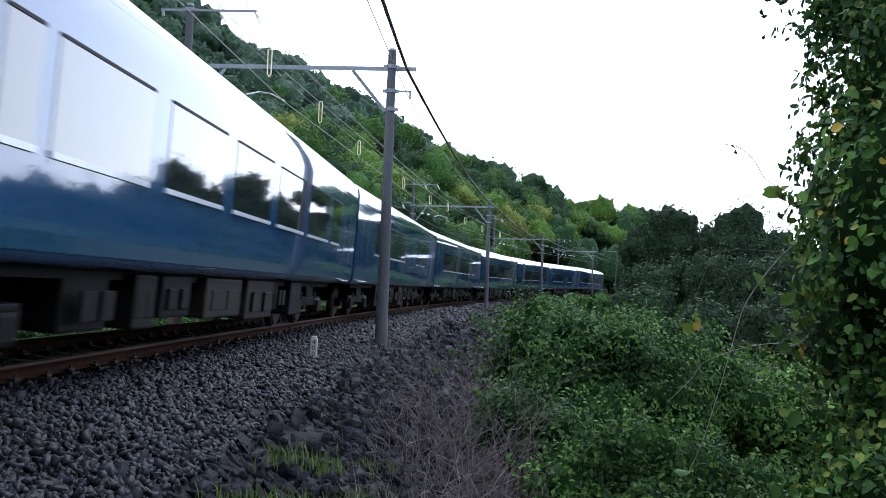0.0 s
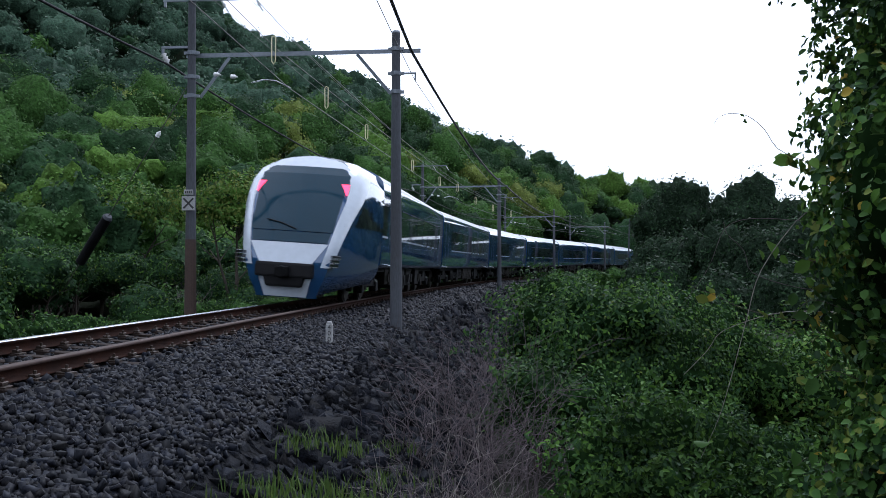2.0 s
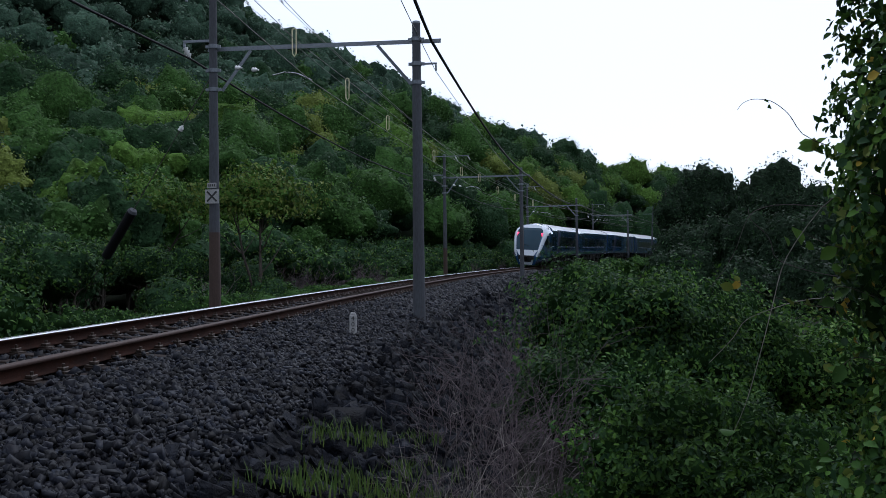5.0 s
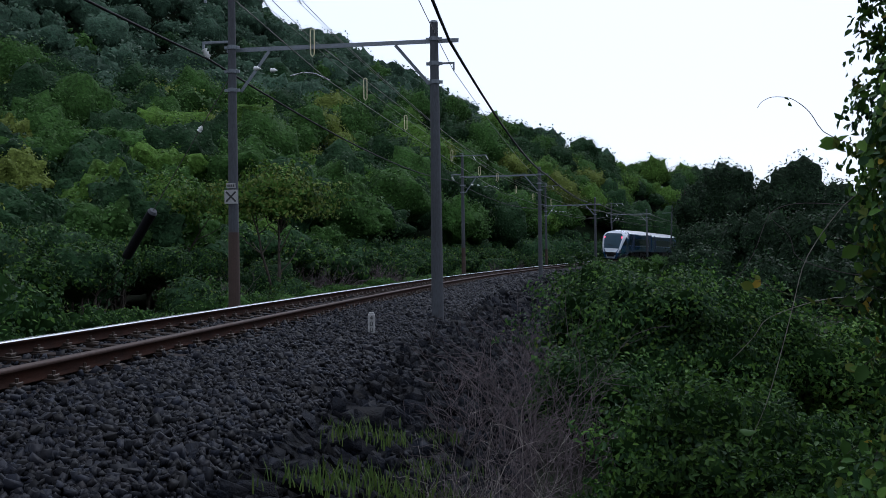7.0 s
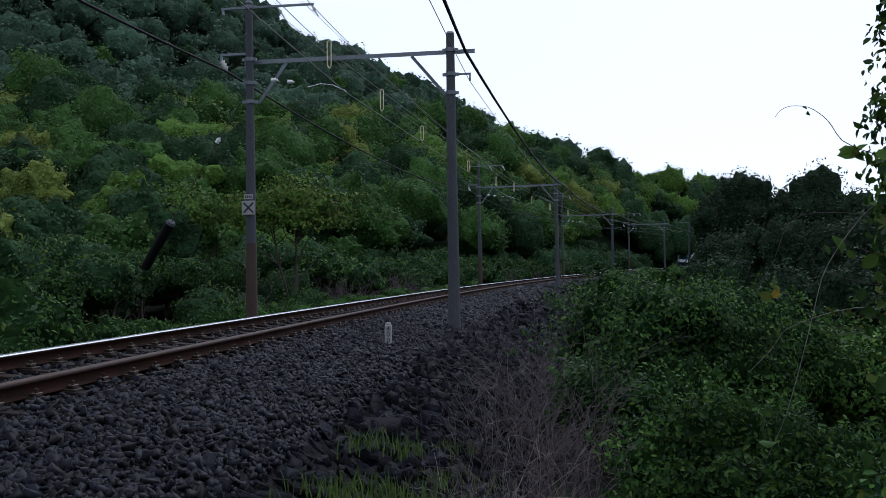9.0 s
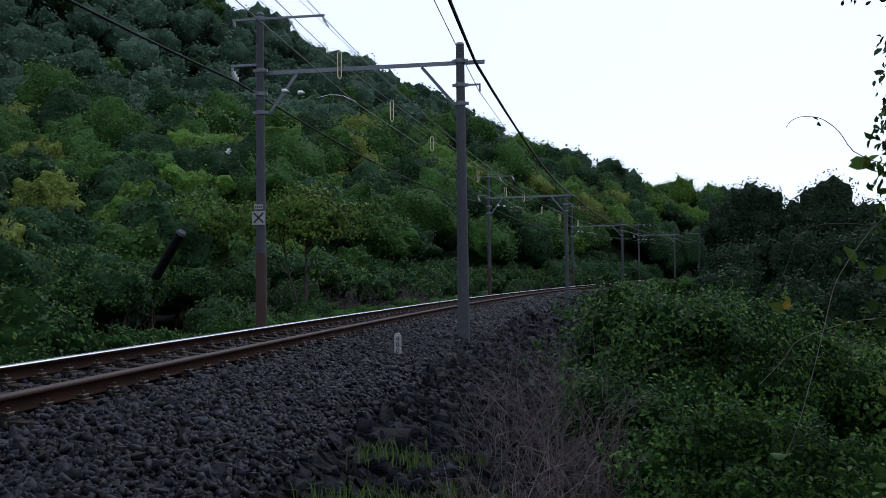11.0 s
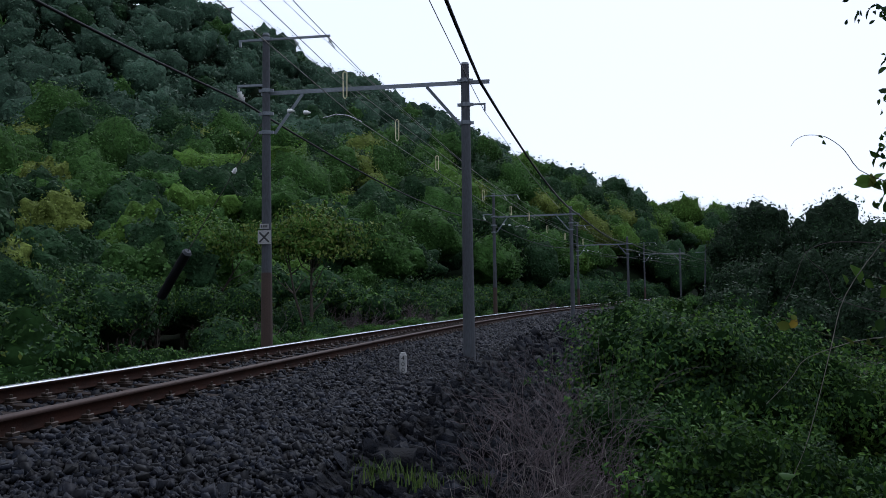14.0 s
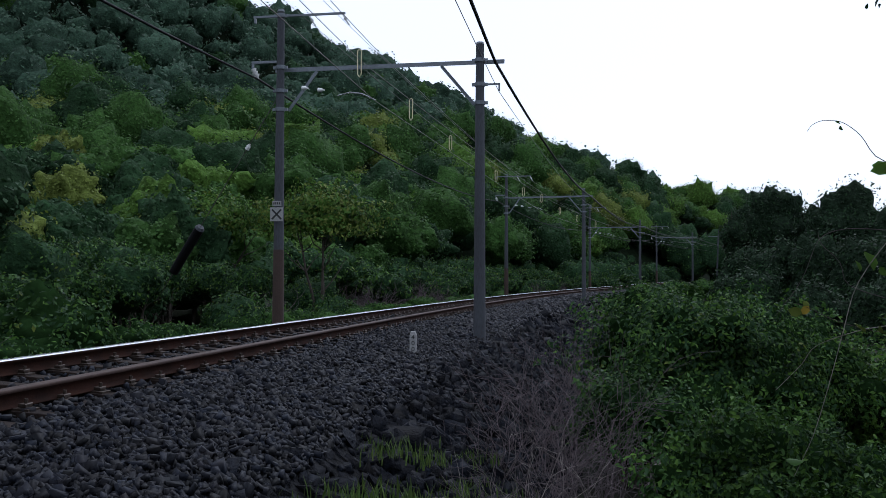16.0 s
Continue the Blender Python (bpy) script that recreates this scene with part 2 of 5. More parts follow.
# ---- the line of the track ----
X0, HEADING, CANT = -4.409, 0.1397, 0.0735
SS = np.arange(-120.0, 620.0, 0.1)
sc = np.clip(SS, -10, 108)
curv = (0.0008 + 7.0e-5 * sc - 5.69e-7 * sc * sc) * np.where(SS < 0, np.clip(1 + SS / 40, 0, 1), 1)
curv = np.where(SS > 108, 0.0024 * np.clip(1 - (SS - 260) / 60, 0, 1), curv)
RISE = np.where(SS > 0, 0.00056 * SS + 6.65e-5 * np.clip(SS, 0, 130) ** 2, 0.0)      # the line climbs slowly
TH = np.cumsum(curv) * 0.1
i0 = int(np.argmin(abs(SS)))
TH += HEADING - TH[i0]
TX, TY = np.cumsum(np.sin(TH)) * 0.1, np.cumsum(np.cos(TH)) * 0.1
TX += X0 - TX[i0]
TY += 0.0 - TY[i0]


def on_track(s, lat=0.0, z=0.0):
    """A place s metres along the inner rail and lat metres to its right."""
    th = np.interp(s, SS, TH)
    return Vector((float(np.interp(s, SS, TX) + lat * math.cos(th)), float(np.interp(s, SS, TY) - lat * math.sin(th)), z + float(np.interp(s, SS, RISE))))


def track_pose(s, lat=0.0, z=0.0, lean=0.0):
    q = on_track(s, lat, z)
    return Matrix.Translation(q) @ Matrix.Rotation(-float(np.interp(s, SS, TH)), 4, "Z") @ Matrix.Rotation(lean, 4, "Y")


def track_grid(s, lat, z):
    s, lat, z = np.broadcast_arrays(s, lat, z)
    th = np.interp(s, SS, TH)
    return np.stack([np.interp(s, SS, TX) + lat * np.cos(th), np.interp(s, SS, TY) - lat * np.sin(th), z + np.interp(s, SS, RISE)], -1)


def track_coords(x, y):
    """s and lat of places in the plan."""
    x, y = np.asarray(x, float), np.asarray(y, float)
    s = np.full(x.shape, 0.0)
    cs = SS[::40]
    cx, cy = TX[::40], TY[::40]
    flat = np.stack([x.ravel(), y.ravel()], 1)
    best = np.empty(len(flat), int)
    for a in range(0, len(flat), 4000):
        q = flat[a:a + 4000]
        best[a:a + 4000] = np.argmin((q[:, :1] - cx) ** 2 + (q[:, 1:] - cy) ** 2, 1)
    th = np.interp(cs[best], SS, TH)
    dx, dy = flat[:, 0] - cx[best], flat[:, 1] - cy[best]
    s = cs[best] + dx * np.sin(th) + dy * np.cos(th)
    lat = dx * np.cos(th) - dy * np.sin(th)
    return s.reshape(x.shape), lat.reshape(x.shape)


LEAN = math.atan2(CANT, 1.067)
MID = -0.565


# ---- the land ----
def smooth01(a):
    a = np.clip(a, 0, 1)
    return a * a * (3 - 2 * a)


CREST_B = np.radians([-70, -40, -26, -22, -17, -15, -11, -8, -5, -3, 0, 2.4, 5.5, 9.4, 12.8, 16.2, 22, 30, 50])
CREST_E = [0.2, 0.2, 0.185, 0.21, 0.198, 0.2, 0.198, 0.19, 0.183, 0.185, 0.185, 0.178, 0.157, 0.132, 0.117, 0.1, 0.085, 0.06, 0.04]
CREST_D = [100, 100, 105, 106, 108, 109, 112, 116, 120, 124, 132, 140, 150, 165, 185, 205, 230, 250, 270]
FAR_E = [0.42, 0.4, 0.37, 0.36, 0.345, 0.33, 0.292, 0.266, 0.244, 0.229, 0.207, 0.188, 0.152, 0.11, 0.09, 0.07, 0.05, 0.04, 0.03]
FOOT = [26, 28, 32, 33, 35, 36, 40, 43, 48, 52, 60, 70, 84, 104, 126, 150, 180, 200, 220]


def land(x, y):
    """Height of the ground."""
    x, y = np.asarray(x, float), np.asarray(y, float)
    s, lat = track_coords(x, y)
    base = np.interp(lat, [-30, -9, -4.4, -3.4, -2.4, -1.8, 0.6, 2.1, 2.6, 4.0, 7, 30], [-1.2, -1.1, -0.95, -0.7, -0.42, -0.3, -0.32, -0.58, -0.9, -1.8, -2.3, -2.6]) + np.interp(s, SS, RISE)
    b, r = np.arctan2(x, y), np.hypot(x, y)
    # the bank on which the camera stands
    base = np.where(lat > 2.1, base + smooth01((5.0 - np.hypot(x - 0.6, y + 0.6)) / 3.4) * (-0.72 - base), base)
    cd = np.interp(b, CREST_B, CREST_D)
    ce = np.interp(b, CREST_B, CREST_E) * cd - 5.0
    foot = np.interp(b, CREST_B, FOOT)
    u = (r - foot) / (cd - foot)
    front = smooth01(u * 0.62 + 0.0) / smooth01(0.62)
    fe = np.interp(b, CREST_B, FAR_E) * cd * 2.1 - 7.5
    hill = np.where(u < 1, np.clip(front, 0, 1) * ce, ce + (fe - ce) * smooth01((r - cd) / (cd * 1.1)))
    hill = np.where(r > cd * 2.1, fe * np.clip(1 - (r - cd * 2.1) / 900, 0.3, 1), hill)
    hill = np.where(u > 0, hill, 0) * smooth01((np.radians(60) - b) / np.radians(25)) * smooth01((b + np.radians(150)) / np.radians(40))
    # unseen ridge behind the camera, added to block low light from there
    across = smooth01((np.abs(np.abs(b) - math.pi) * -1 + radians(95)) / radians(30)) * smooth01((r - 22) / 110) * 48
    base = base + across * (lat > 0)
    return base + np.where(lat < 0, hill, hill * smooth01((r - 120) / 60))


def build_land():
    rr = np.concatenate([[0.001], np.arange(0.4, 40, 0.45), np.geomspace(40, 420, 90), np.geomspace(440, 3600, 14)])
    bb = np.concatenate([np.radians(np.arange(-50, 50, 0.7)), np.radians(np.arange(50, 310, 4.0))])
    R, B = np.meshgrid(rr, bb, indexing="ij")
    x, y = R * np.sin(B) + 0.3, R * np.cos(B) - 0.4
    z = land(x, y)
    s, lat = track_coords(x, y)
    z = z - 0.14 * ((lat > -4.2) & (lat < 3.4))
    nb = len(bb)
    verts = np.stack([x, y, z], -1).reshape(-1, 3)
    i, j = np.meshgrid(np.arange(len(rr) - 1), np.arange(nb), indexing="ij")
    j2 = (j + 1) % nb
    faces = np.stack([i * nb + j, i * nb + j2, (i + 1) * nb + j2, (i + 1) * nb + j], -1).reshape(-1, 4)
    ob = raw_mesh("ground", verts, faces[:, ::-1], [SOIL, HILL], smooth=True, index=(R[:-1].ravel() > 60).astype(int))
    tagged(ob, "dark leaf-littered ground rising to wooded hills", "ground", kind="structure")


build_land()


# ---- railway track ----
def sweep(name, profile, s0, s1, step, lat, z, mats, index=None, parent=None, lean=0.0):
    """A profile of (across, up) points swept along the track."""
    s = np.arange(s0, s1 + step / 2, step)
    pr = np.array(profile, float)
    c, sn = math.cos(lean), math.sin(lean)
    across, up = pr[:, 0] * c + pr[:, 1] * sn, -pr[:, 0] * sn + pr[:, 1] * c
    g = track_grid(s[:, None], lat + across[None], z + up[None])
    n = len(pr)
    i, j = np.meshgrid(np.arange(len(s) - 1), np.arange(n), indexing="ij")
    j2 = (j + 1) % n
    faces = np.stack([i * n + j, i * n + j2, (i + 1) * n + j2, (i + 1) * n + j], -1).reshape(-1, 4)
    idx = None if index is None else np.tile(np.array(index), len(s) - 1)
    return raw_mesh(name, g.reshape(-1, 3), faces, mats, index=idx, parent=parent)


RAIL_PROFILE = [(-0.0325, -0.004), (-0.026, 0.002), (0.022, -0.004), (0.0325, -0.012), (0.0325, -0.036), (0.01, -0.05), (0.008, -0.125), (0.0635, -0.142), (0.0635, -0.153), (-0.0635, -0.153), (-0.0635, -0.142), (-0.008, -0.125), (-0.01, -0.05), (-0.0325, -0.036)]


def sleeper_mesh():
    bm = bmesh.new()
    box(bm, (0, 0, 0), (2.1, 0.2, 0.15), bevel=0.012)
    me = bpy.data.meshes.new("sleeper")
    bm.to_mesh(me)
    bm.free()
    me.materials.append(SLEEPER)
    return me


def clip_mesh():
    """Base plate with a spring clip and bolt on each side of the rail foot."""
    bm = bmesh.new()
    box(bm, (0, 0, 0.008), (0.34, 0.16, 0.016))
    for sx in (-1, 1):
        box(bm, (sx * 0.095, 0, 0.035), (0.07, 0.09, 0.03), bevel=0.006)
        rod(bm, (sx * 0.1, 0, 0.04), (sx * 0.1, 0, 0.085), 0.016, seg=6)
        rod(bm, (sx * 0.12, -0.05, 0.04), (sx * 0.12, 0.05, 0.045), 0.011, seg=6)
    me = bpy.data.meshes.new("rail_clip")
    bm.to_mesh(me)
    bm.free()
    me.materials.append(CLIP)
    return me


def build_track():
    track = thing("railway_track", "single curved railway track with rusty rails on old sleepers", "railway track", kind="structure")
    tagged(sweep("rail", RAIL_PROFILE, -60, 400, 1.0, 0, 0, [RUST, RAILWORN], [1, 1, 1, 1] + [0] * 10, track, LEAN), "rusty inner rail with a dull head")
    tagged(sweep("rail", RAIL_PROFILE, -60, 400, 1.0, -1.132, CANT, [RUST, RAILTOP], [1, 1, 1, 0] + [0] * 10, track, LEAN), "rusty outer rail with a shiny worn head")
    sm, cm = sleeper_mesh(), clip_mesh()
    rng = random.Random(4)
    far = bmesh.new()
    k = 0
    s = -9.0
    while s < 190:
        m = track_pose(s + rng.uniform(-0.02, 0.02), MID, CANT / 2 - 0.153 - 0.083, LEAN) @ Matrix.Rotation(rng.uniform(-0.015, 0.015), 4, "Z") @ Matrix.Translation((rng.uniform(-0.03, 0.03), 0, 0))
        if s < 125:
            ob = share("sleeper", sm, track, m)
            if s < 62:
                for x in (-0.566, 0.566):
                    share("rail_clip", cm, ob, Matrix.Translation((x, 0, 0.0755)))
        else:
            vs = box(far, (0, 0, 0), (2.1, 0.2, 0.15))
            bmesh.ops.transform(far, matrix=m, verts=vs)
        s += 0.58
        k += 1
    tagged(part("sleeper_rest", far, SLEEPER, track), kind="stuff")

    # ballast bed with a shoulder on either side
    lat = np.array([-3.8, -3.2, -2.6, -2.2, -1.75, -1.2, -0.56, 0.1, 0.62, 0.9, 1.2, 1.55, 1.85, 2.05, 2.25, 2.6])
    z = np.array([-0.9, -0.66, -0.38, -0.19, -0.14, -0.145, -0.17, -0.2, -0.225, -0.26, -0.32, -0.39, -0.44, -0.5, -0.66, -0.95])
    ss = np.concatenate([np.arange(-60, 0, 2.0), np.arange(0, 40, 0.25), np.arange(40, 400, 1.5)])
    g = track_grid(ss[:, None], lat[None], z[None])
    for i, s in enumerate(ss):
        for j in range(len(lat)):
            q = g[i, j]
            q[2] += 0.035 * noise.noise(Vector((q[0] * 1.1, q[1] * 1.1, 0))) + 0.02 * noise.noise(Vector((q[0] * 4, q[1] * 4, 3)))
    n = len(lat)
    i, j = np.meshgrid(np.arange(len(ss) - 1), np.arange(n - 1), indexing="ij")
    faces = np.stack([i * n + j, i * n + j + 1, (i + 1) * n + j + 1, (i + 1) * n + j], -1).reshape(-1, 4)
    tagged(raw_mesh("ballast_bed", g.reshape(-1, 3), faces, BED, smooth=True), "grey crushed-stone ballast bed under the track", "ballast", kind="structure")


ROCK_V = np.array([(-1, -1, -1), (1, -1, -1), (1, 1, -1), (-1, 1, -1), (-1, -1, 1), (1, -1, 1), (1, 1, 1), (-1, 1, 1)], float) * 0.5
ROCK_F = np.array([(0, 3, 2, 1), (4, 5, 6, 7), (0, 1, 5, 4), (1, 2, 6, 5), (2, 3, 7, 6), (3, 0, 4, 7)])


def stones(rng, centres, sizes, flat=(1.0, 0.75, 0.6), rough=0.28):
    """Angular stones: skewed, broken blocks with a turn of their own."""
    n = len(centres)
    v = ROCK_V[None] + rng.uniform(-rough, rough, (n, 8, 3))
    v *= np.array(flat)[None, None] * rng.uniform(0.7, 1.3, (n, 1, 3)) * sizes[:, None, None]
    q = rng.normal(size=(n, 4))
    q /= np.linalg.norm(q, axis=1)[:, None]
    w, x, y, z = q.T
    m = np.stack([1 - 2 * (y * y + z * z), 2 * (x * y - z * w), 2 * (x * z + y * w), 2 * (x * y + z * w), 1 - 2 * (x * x + z * z), 2 * (y * z - x * w), 2 * (x * z - y * w), 2 * (y * z + x * w), 1 - 2 * (x * x + y * y)], -1).reshape(n, 3, 3)
    v = np.einsum("nij,nkj->nki", m, v) + centres[:, None]
    f = ROCK_F[None] + (np.arange(n) * 8)[:, None, None]
    return v.reshape(-1, 3), f.reshape(-1, 4)


def bed_height(lat):
    return np.interp(lat, [-3.8, -3.2, -2.6, -2.2, -1.75, -1.2, -0.56, 0.1, 0.62, 0.9, 1.2, 1.55, 1.85, 2.05, 2.25, 2.6], [-0.9, -0.66, -0.38, -0.19, -0.14, -0.145, -0.17, -0.2, -0.225, -0.26, -0.32, -0.39, -0.44, -0.5, -0.66, -0.95])


def build_ballast():
    rng = np.random.default_rng(7)
    cs, sz = [], []
    for s0, s1, l0, l1, n, a in ((2.8, 10, 0.5, 2.25, 12500, 0.051), (10, 20, 0.5, 2.25, 13000, 0.052), (20, 40, 0.45, 2.3, 7000, 0.08), (3, 24, 0.12, 0.5, 1200, 0.05), (4, 26, -1.1, 0.0, 3400, 0.05), (7, 36, -3.4, -1.7, 3000, 0.08), (40, 75, 0.5, 2.3, 3000, 0.14)):
        s, lat = rng.uniform(s0, s1, n), rng.uniform(l0, l1, n)
        z = bed_height(lat) + rng.normal(0.012, 0.019, n)
        cs.append(track_grid(s, lat, z))
        sz.append(a * rng.lognormal(0, 0.25, n))
    v, f = stones(rng, np.concatenate(cs), np.concatenate(sz), flat=(1.05, 0.8, 0.55), rough=0.16)
    tagged(raw_mesh("ballast_stones", v, f, BALLAST), "loose grey angular ballast stones", "gravel", kind="stuff")


def slope_height(lat):
    return np.interp(lat, [1.95, 2.2, 2.6, 3.3, 4.0, 5.5], [-0.5, -0.66, -0.9, -1.36, -1.8, -2.1])


def rock_mesh(k):
    """A broken angular stone, wider than high."""
    rng = random.Random(60 + k)
    bm = bmesh.new()
    for _ in range(15):
        q = Vector([rng.gauss(0, 1) for _ in range(3)]).normalized() * rng.uniform(0.42, 0.56)
        bm.verts.new((q.x * 1.25, q.y * 0.85, q.z * 0.55))
    hull = bmesh.ops.convex_hull(bm, input=bm.verts[:])
    bmesh.ops.delete(bm, geom=list({v for v in hull["geom_interior"] + hull["geom_unused"] if isinstance(v, bmesh.types.BMVert)}), context="VERTS")
    me = bpy.data.meshes.new("stone")
    bm.to_mesh(me)
    bm.free()
    me.materials.append(ROCK)
    return me


def build_slope():
    """Dark pitched stones on the side of the bank."""
    rng = np.random.default_rng(11)
    pitching = thing("stone_pitching", "dark rough broken stones pitching the embankment slope", "stone slope", kind="structure")
    meshes = [rock_mesh(k) for k in range(12)]
    for k in range(290):
        s, lat = 4.2 + 7.2 * rng.uniform(0, 1) ** 0.9, 2.02 + 1.9 * rng.uniform(0, 1)
        size = 0.21 * float(rng.lognormal(0, 0.33))
        z = float(slope_height(lat)) - size * 0.06
        m = track_pose(s, lat, z) @ Matrix.Rotation(radians(33) + rng.normal(0, 0.22), 4, "Y") @ Matrix.Rotation(rng.uniform(0, 6.28), 4, "Z") @ Matrix.Rotation(rng.normal(0, 0.2), 4, "X") @ Matrix.Diagonal((size, size, size, 1))
        share("stone", meshes[k % 12], pitching, m)
    cs, sz = [], []
    for s0, s1, n, a in ((2.5, 9, 1500, 0.09), (9, 24, 4200, 0.12), (24, 55, 2400, 0.18)):
        s, lat = rng.uniform(s0, s1, n), 2.0 + 2.3 * rng.uniform(0, 1, n) ** 1.1
        cs.append(track_grid(s, lat, slope_height(lat) - a * 0.18 + rng.normal(0, 0.025, n)))
        sz.append(a * rng.lognormal(0, 0.35, n))
    v, f = stones(rng, np.concatenate(cs), np.concatenate(sz), flat=(1.1, 0.8, 0.5), rough=0.26)
    tagged(raw_mesh("stone_rest", v, f, ROCK, parent=pitching), kind="stuff")


build_track()
build_ballast()
build_slope()


# ---- overhead line ----
def insulator(parent, a, b, discs=3, r=0.1):
    a, b = Vector(a), Vector(b)
    bm = bmesh.new()
    rod(bm, a, b, 0.02, seg=6)
    for k in range(discs):
        c0 = a.lerp(b, (k + 0.7) / (discs + 0.6))
        d = (b - a).normalized()
        rod(bm, c0 - d * 0.03, c0 + d * 0.03, r, r * 0.45, seg=12)
    return part("insulator", bm, PORCELAIN, parent, "white porcelain insulator")


def pole(parent, x, z0, z1, r0, r1, foot=False):
    bm = bmesh.new()
    rod(bm, (x, 0, z0), (x, 0, z1), r0, r1, seg=20)
    ob = part("pole", bm, CONCRETE, parent, "grey tapered concrete pole", smooth=False)
    bm = bmesh.new()
    rod(bm, (x, 0, z1), (x, 0, z1 + 0.05), r1 * 1.06, r1 * 0.9, seg=16)
    part("cap", bm, GALV, ob)
    if foot:
        bm = bmesh.new()
        rod(bm, (x, 0, z0), (x, 0, 1.6), r0 + 0.004, r0 + (r1 - r0) * (1.6 - z0) / (z1 - z0) + 0.004, seg=20)
        part("foot_coating", bm, POLERUST, ob, "rust-brown coated foot")
    return ob


def band(parent, x, z, r):
    bm = bmesh.new()
    rod(bm, (x, 0, z - 0.045), (x, 0, z + 0.045), r + 0.012, seg=18)
    for sx in (-1, 1):
        box(bm, (x + sx * (r + 0.04), 0, z), (0.08, 0.05, 0.07))
    part("pole_band", bm, GALV, parent, "galvanised clamp band")


def angle_bar(bm, a, b, w=0.09, t=0.012):
    """An L-shaped steel bar."""
    a, b = Vector(a), Vector(b)
    d = b - a
    turn = d.to_track_quat("X", "Z").to_matrix()
    c = (a + b) / 2
    box(bm, c, (d.length, t, w), turn)
    box(bm, c + turn @ Vector((0, w / 2 - t / 2, w / 2 - t / 2)), (d.length, w - t, t), turn)


def portal(s, left, right, z0l, z0r, topl, topr, beaml, beamr, sign=False, detail=True, arm=True, foot=True):
    """Two poles either side of the track under one beam."""
    p = thing("catenary_portal", "grey steel catenary portal on two tall concrete poles", "catenary pole", track_pose(s), group="catenary portals along the line")
    rl, rr = 0.118, 0.135
    pole(p, left, z0l, topl, rl + 0.02, rl - 0.035, foot)
    pole(p, right, z0r, topr, rr + 0.01, rr - 0.04)
    bm = bmesh.new()
    over = 0.55
    angle_bar(bm, (left - 0.2, 0.19, beaml), (right + over, 0.19, beamr), 0.1, 0.014)
    part("beam", bm, GALV, p, "galvanised angle-steel beam")
    for x0, z0, x1, z1 in ((left + 0.14, beaml - 1.0, left + 0.85, beaml - 0.05), (right - 0.15, beamr - 1.0, right - 0.95, beamr - 0.05)):
        bm = bmesh.new()
        angle_bar(bm, (x0, 0.2, z0), (x1, 0.2, z1), 0.075, 0.012)
        part("brace", bm, GALV, p)
    for x, z, r in ((left, beaml + 0.02, 0.1), (left, beaml - 1.0, 0.105), (left, beaml - 0.55, 0.102), (right, beamr, 0.105), (right, beamr - 1.0, 0.11), (right, beamr - 0.57, 0.108)):
        band(p, x, z, r)
    if arm:
        bm = bmesh.new()
        box(bm, (left - 0.36, 0.0, beaml + 0.16), (0.72, 0.06, 0.06), bevel=0.006)
        box(bm, (left - 0.7, 0.0, beaml + 0.09), (0.05, 0.05, 0.18))
        part("side_arm", bm, GALV, p)
        insulator(p, (left - 0.7, 0, beaml + 0.02), (left - 0.56, 0, beaml - 0.24), 3, 0.08)
        bm = bmesh.new()
        box(bm, (left + 0.45, 0.02, topl - 0.1), (2.3, 0.05, 0.05))
        box(bm, (left - 0.66, 0.02, topl - 0.17), (0.05, 0.05, 0.16))
        part("top_arm", bm, GALV, p)
        band(p, left, topl - 0.1, 0.095)
        for x in (left + 0.72, left + 1.55):
            insulator(p, (x, 0, topl - 0.14), (x + 0.16, 0, topl - 0.4), 1, 0.05)
        # strain insulators beside the brace
        insulator(p, (left + 0.58, -0.1, beaml - 0.52), (left + 0.76, -0.2, beaml - 0.55), 2, 0.055)
        insulator(p, (left + 0.98, -0.1, beaml - 0.58), (left + 1.16, -0.2, beaml - 0.61), 2, 0.055)
        # small bracket on the right pole
        bm = bmesh.new()
        box(bm, (right + 0.22, 0, beamr - 0.57), (0.5, 0.04, 0.04))
        box(bm, (right + 0.45, 0, beamr - 0.65), (0.04, 0.04, 0.18))
        part("bracket", bm, GALV, p)
        # curved pull-off arm for the contact wire
        bm = bmesh.new()
        tube(bm, [(left + 1.4, 0.1, beaml - 0.69), (left + 1.7, 0.1, beaml - 0.62), (left + 2.0, 0.1, beaml - 0.66), (left + 2.35, 0.1, beaml - 0.83)], 0.016, 6)
        part("pull_off_arm", bm, SILVER, p)
    if sign:
        bm = bmesh.new()
        box(bm, (left + 0.0, -0.16, 2.44), (0.32, 0.012, 0.33), bevel=0.004)
        plate = part("sign_plate", bm, WHITEPAINT, p, "white plate with a black cross")
        bm = bmesh.new()
        for a in (-1, 1):
            box(bm, (left, -0.17, 2.44), (0.33, 0.008, 0.042), Matrix.Rotation(a * radians(45), 3, "Y"))
        part("cross_mark", bm, BLACKPAINT, plate)
        bm = bmesh.new()
        box(bm, (left, -0.16, 2.7), (0.22, 0.012, 0.12), bevel=0.004)
        plate = part("number_plate", bm, WHITEPAINT, p, "small white plate with dark marks")
        bm = bmesh.new()
        for k in range(4):
            box(bm, (left - 0.066 + k * 0.045, -0.17, 2.7), (0.025, 0.008, 0.055))
        part("plate_marks", bm, BLACKPAINT, plate)
    return p


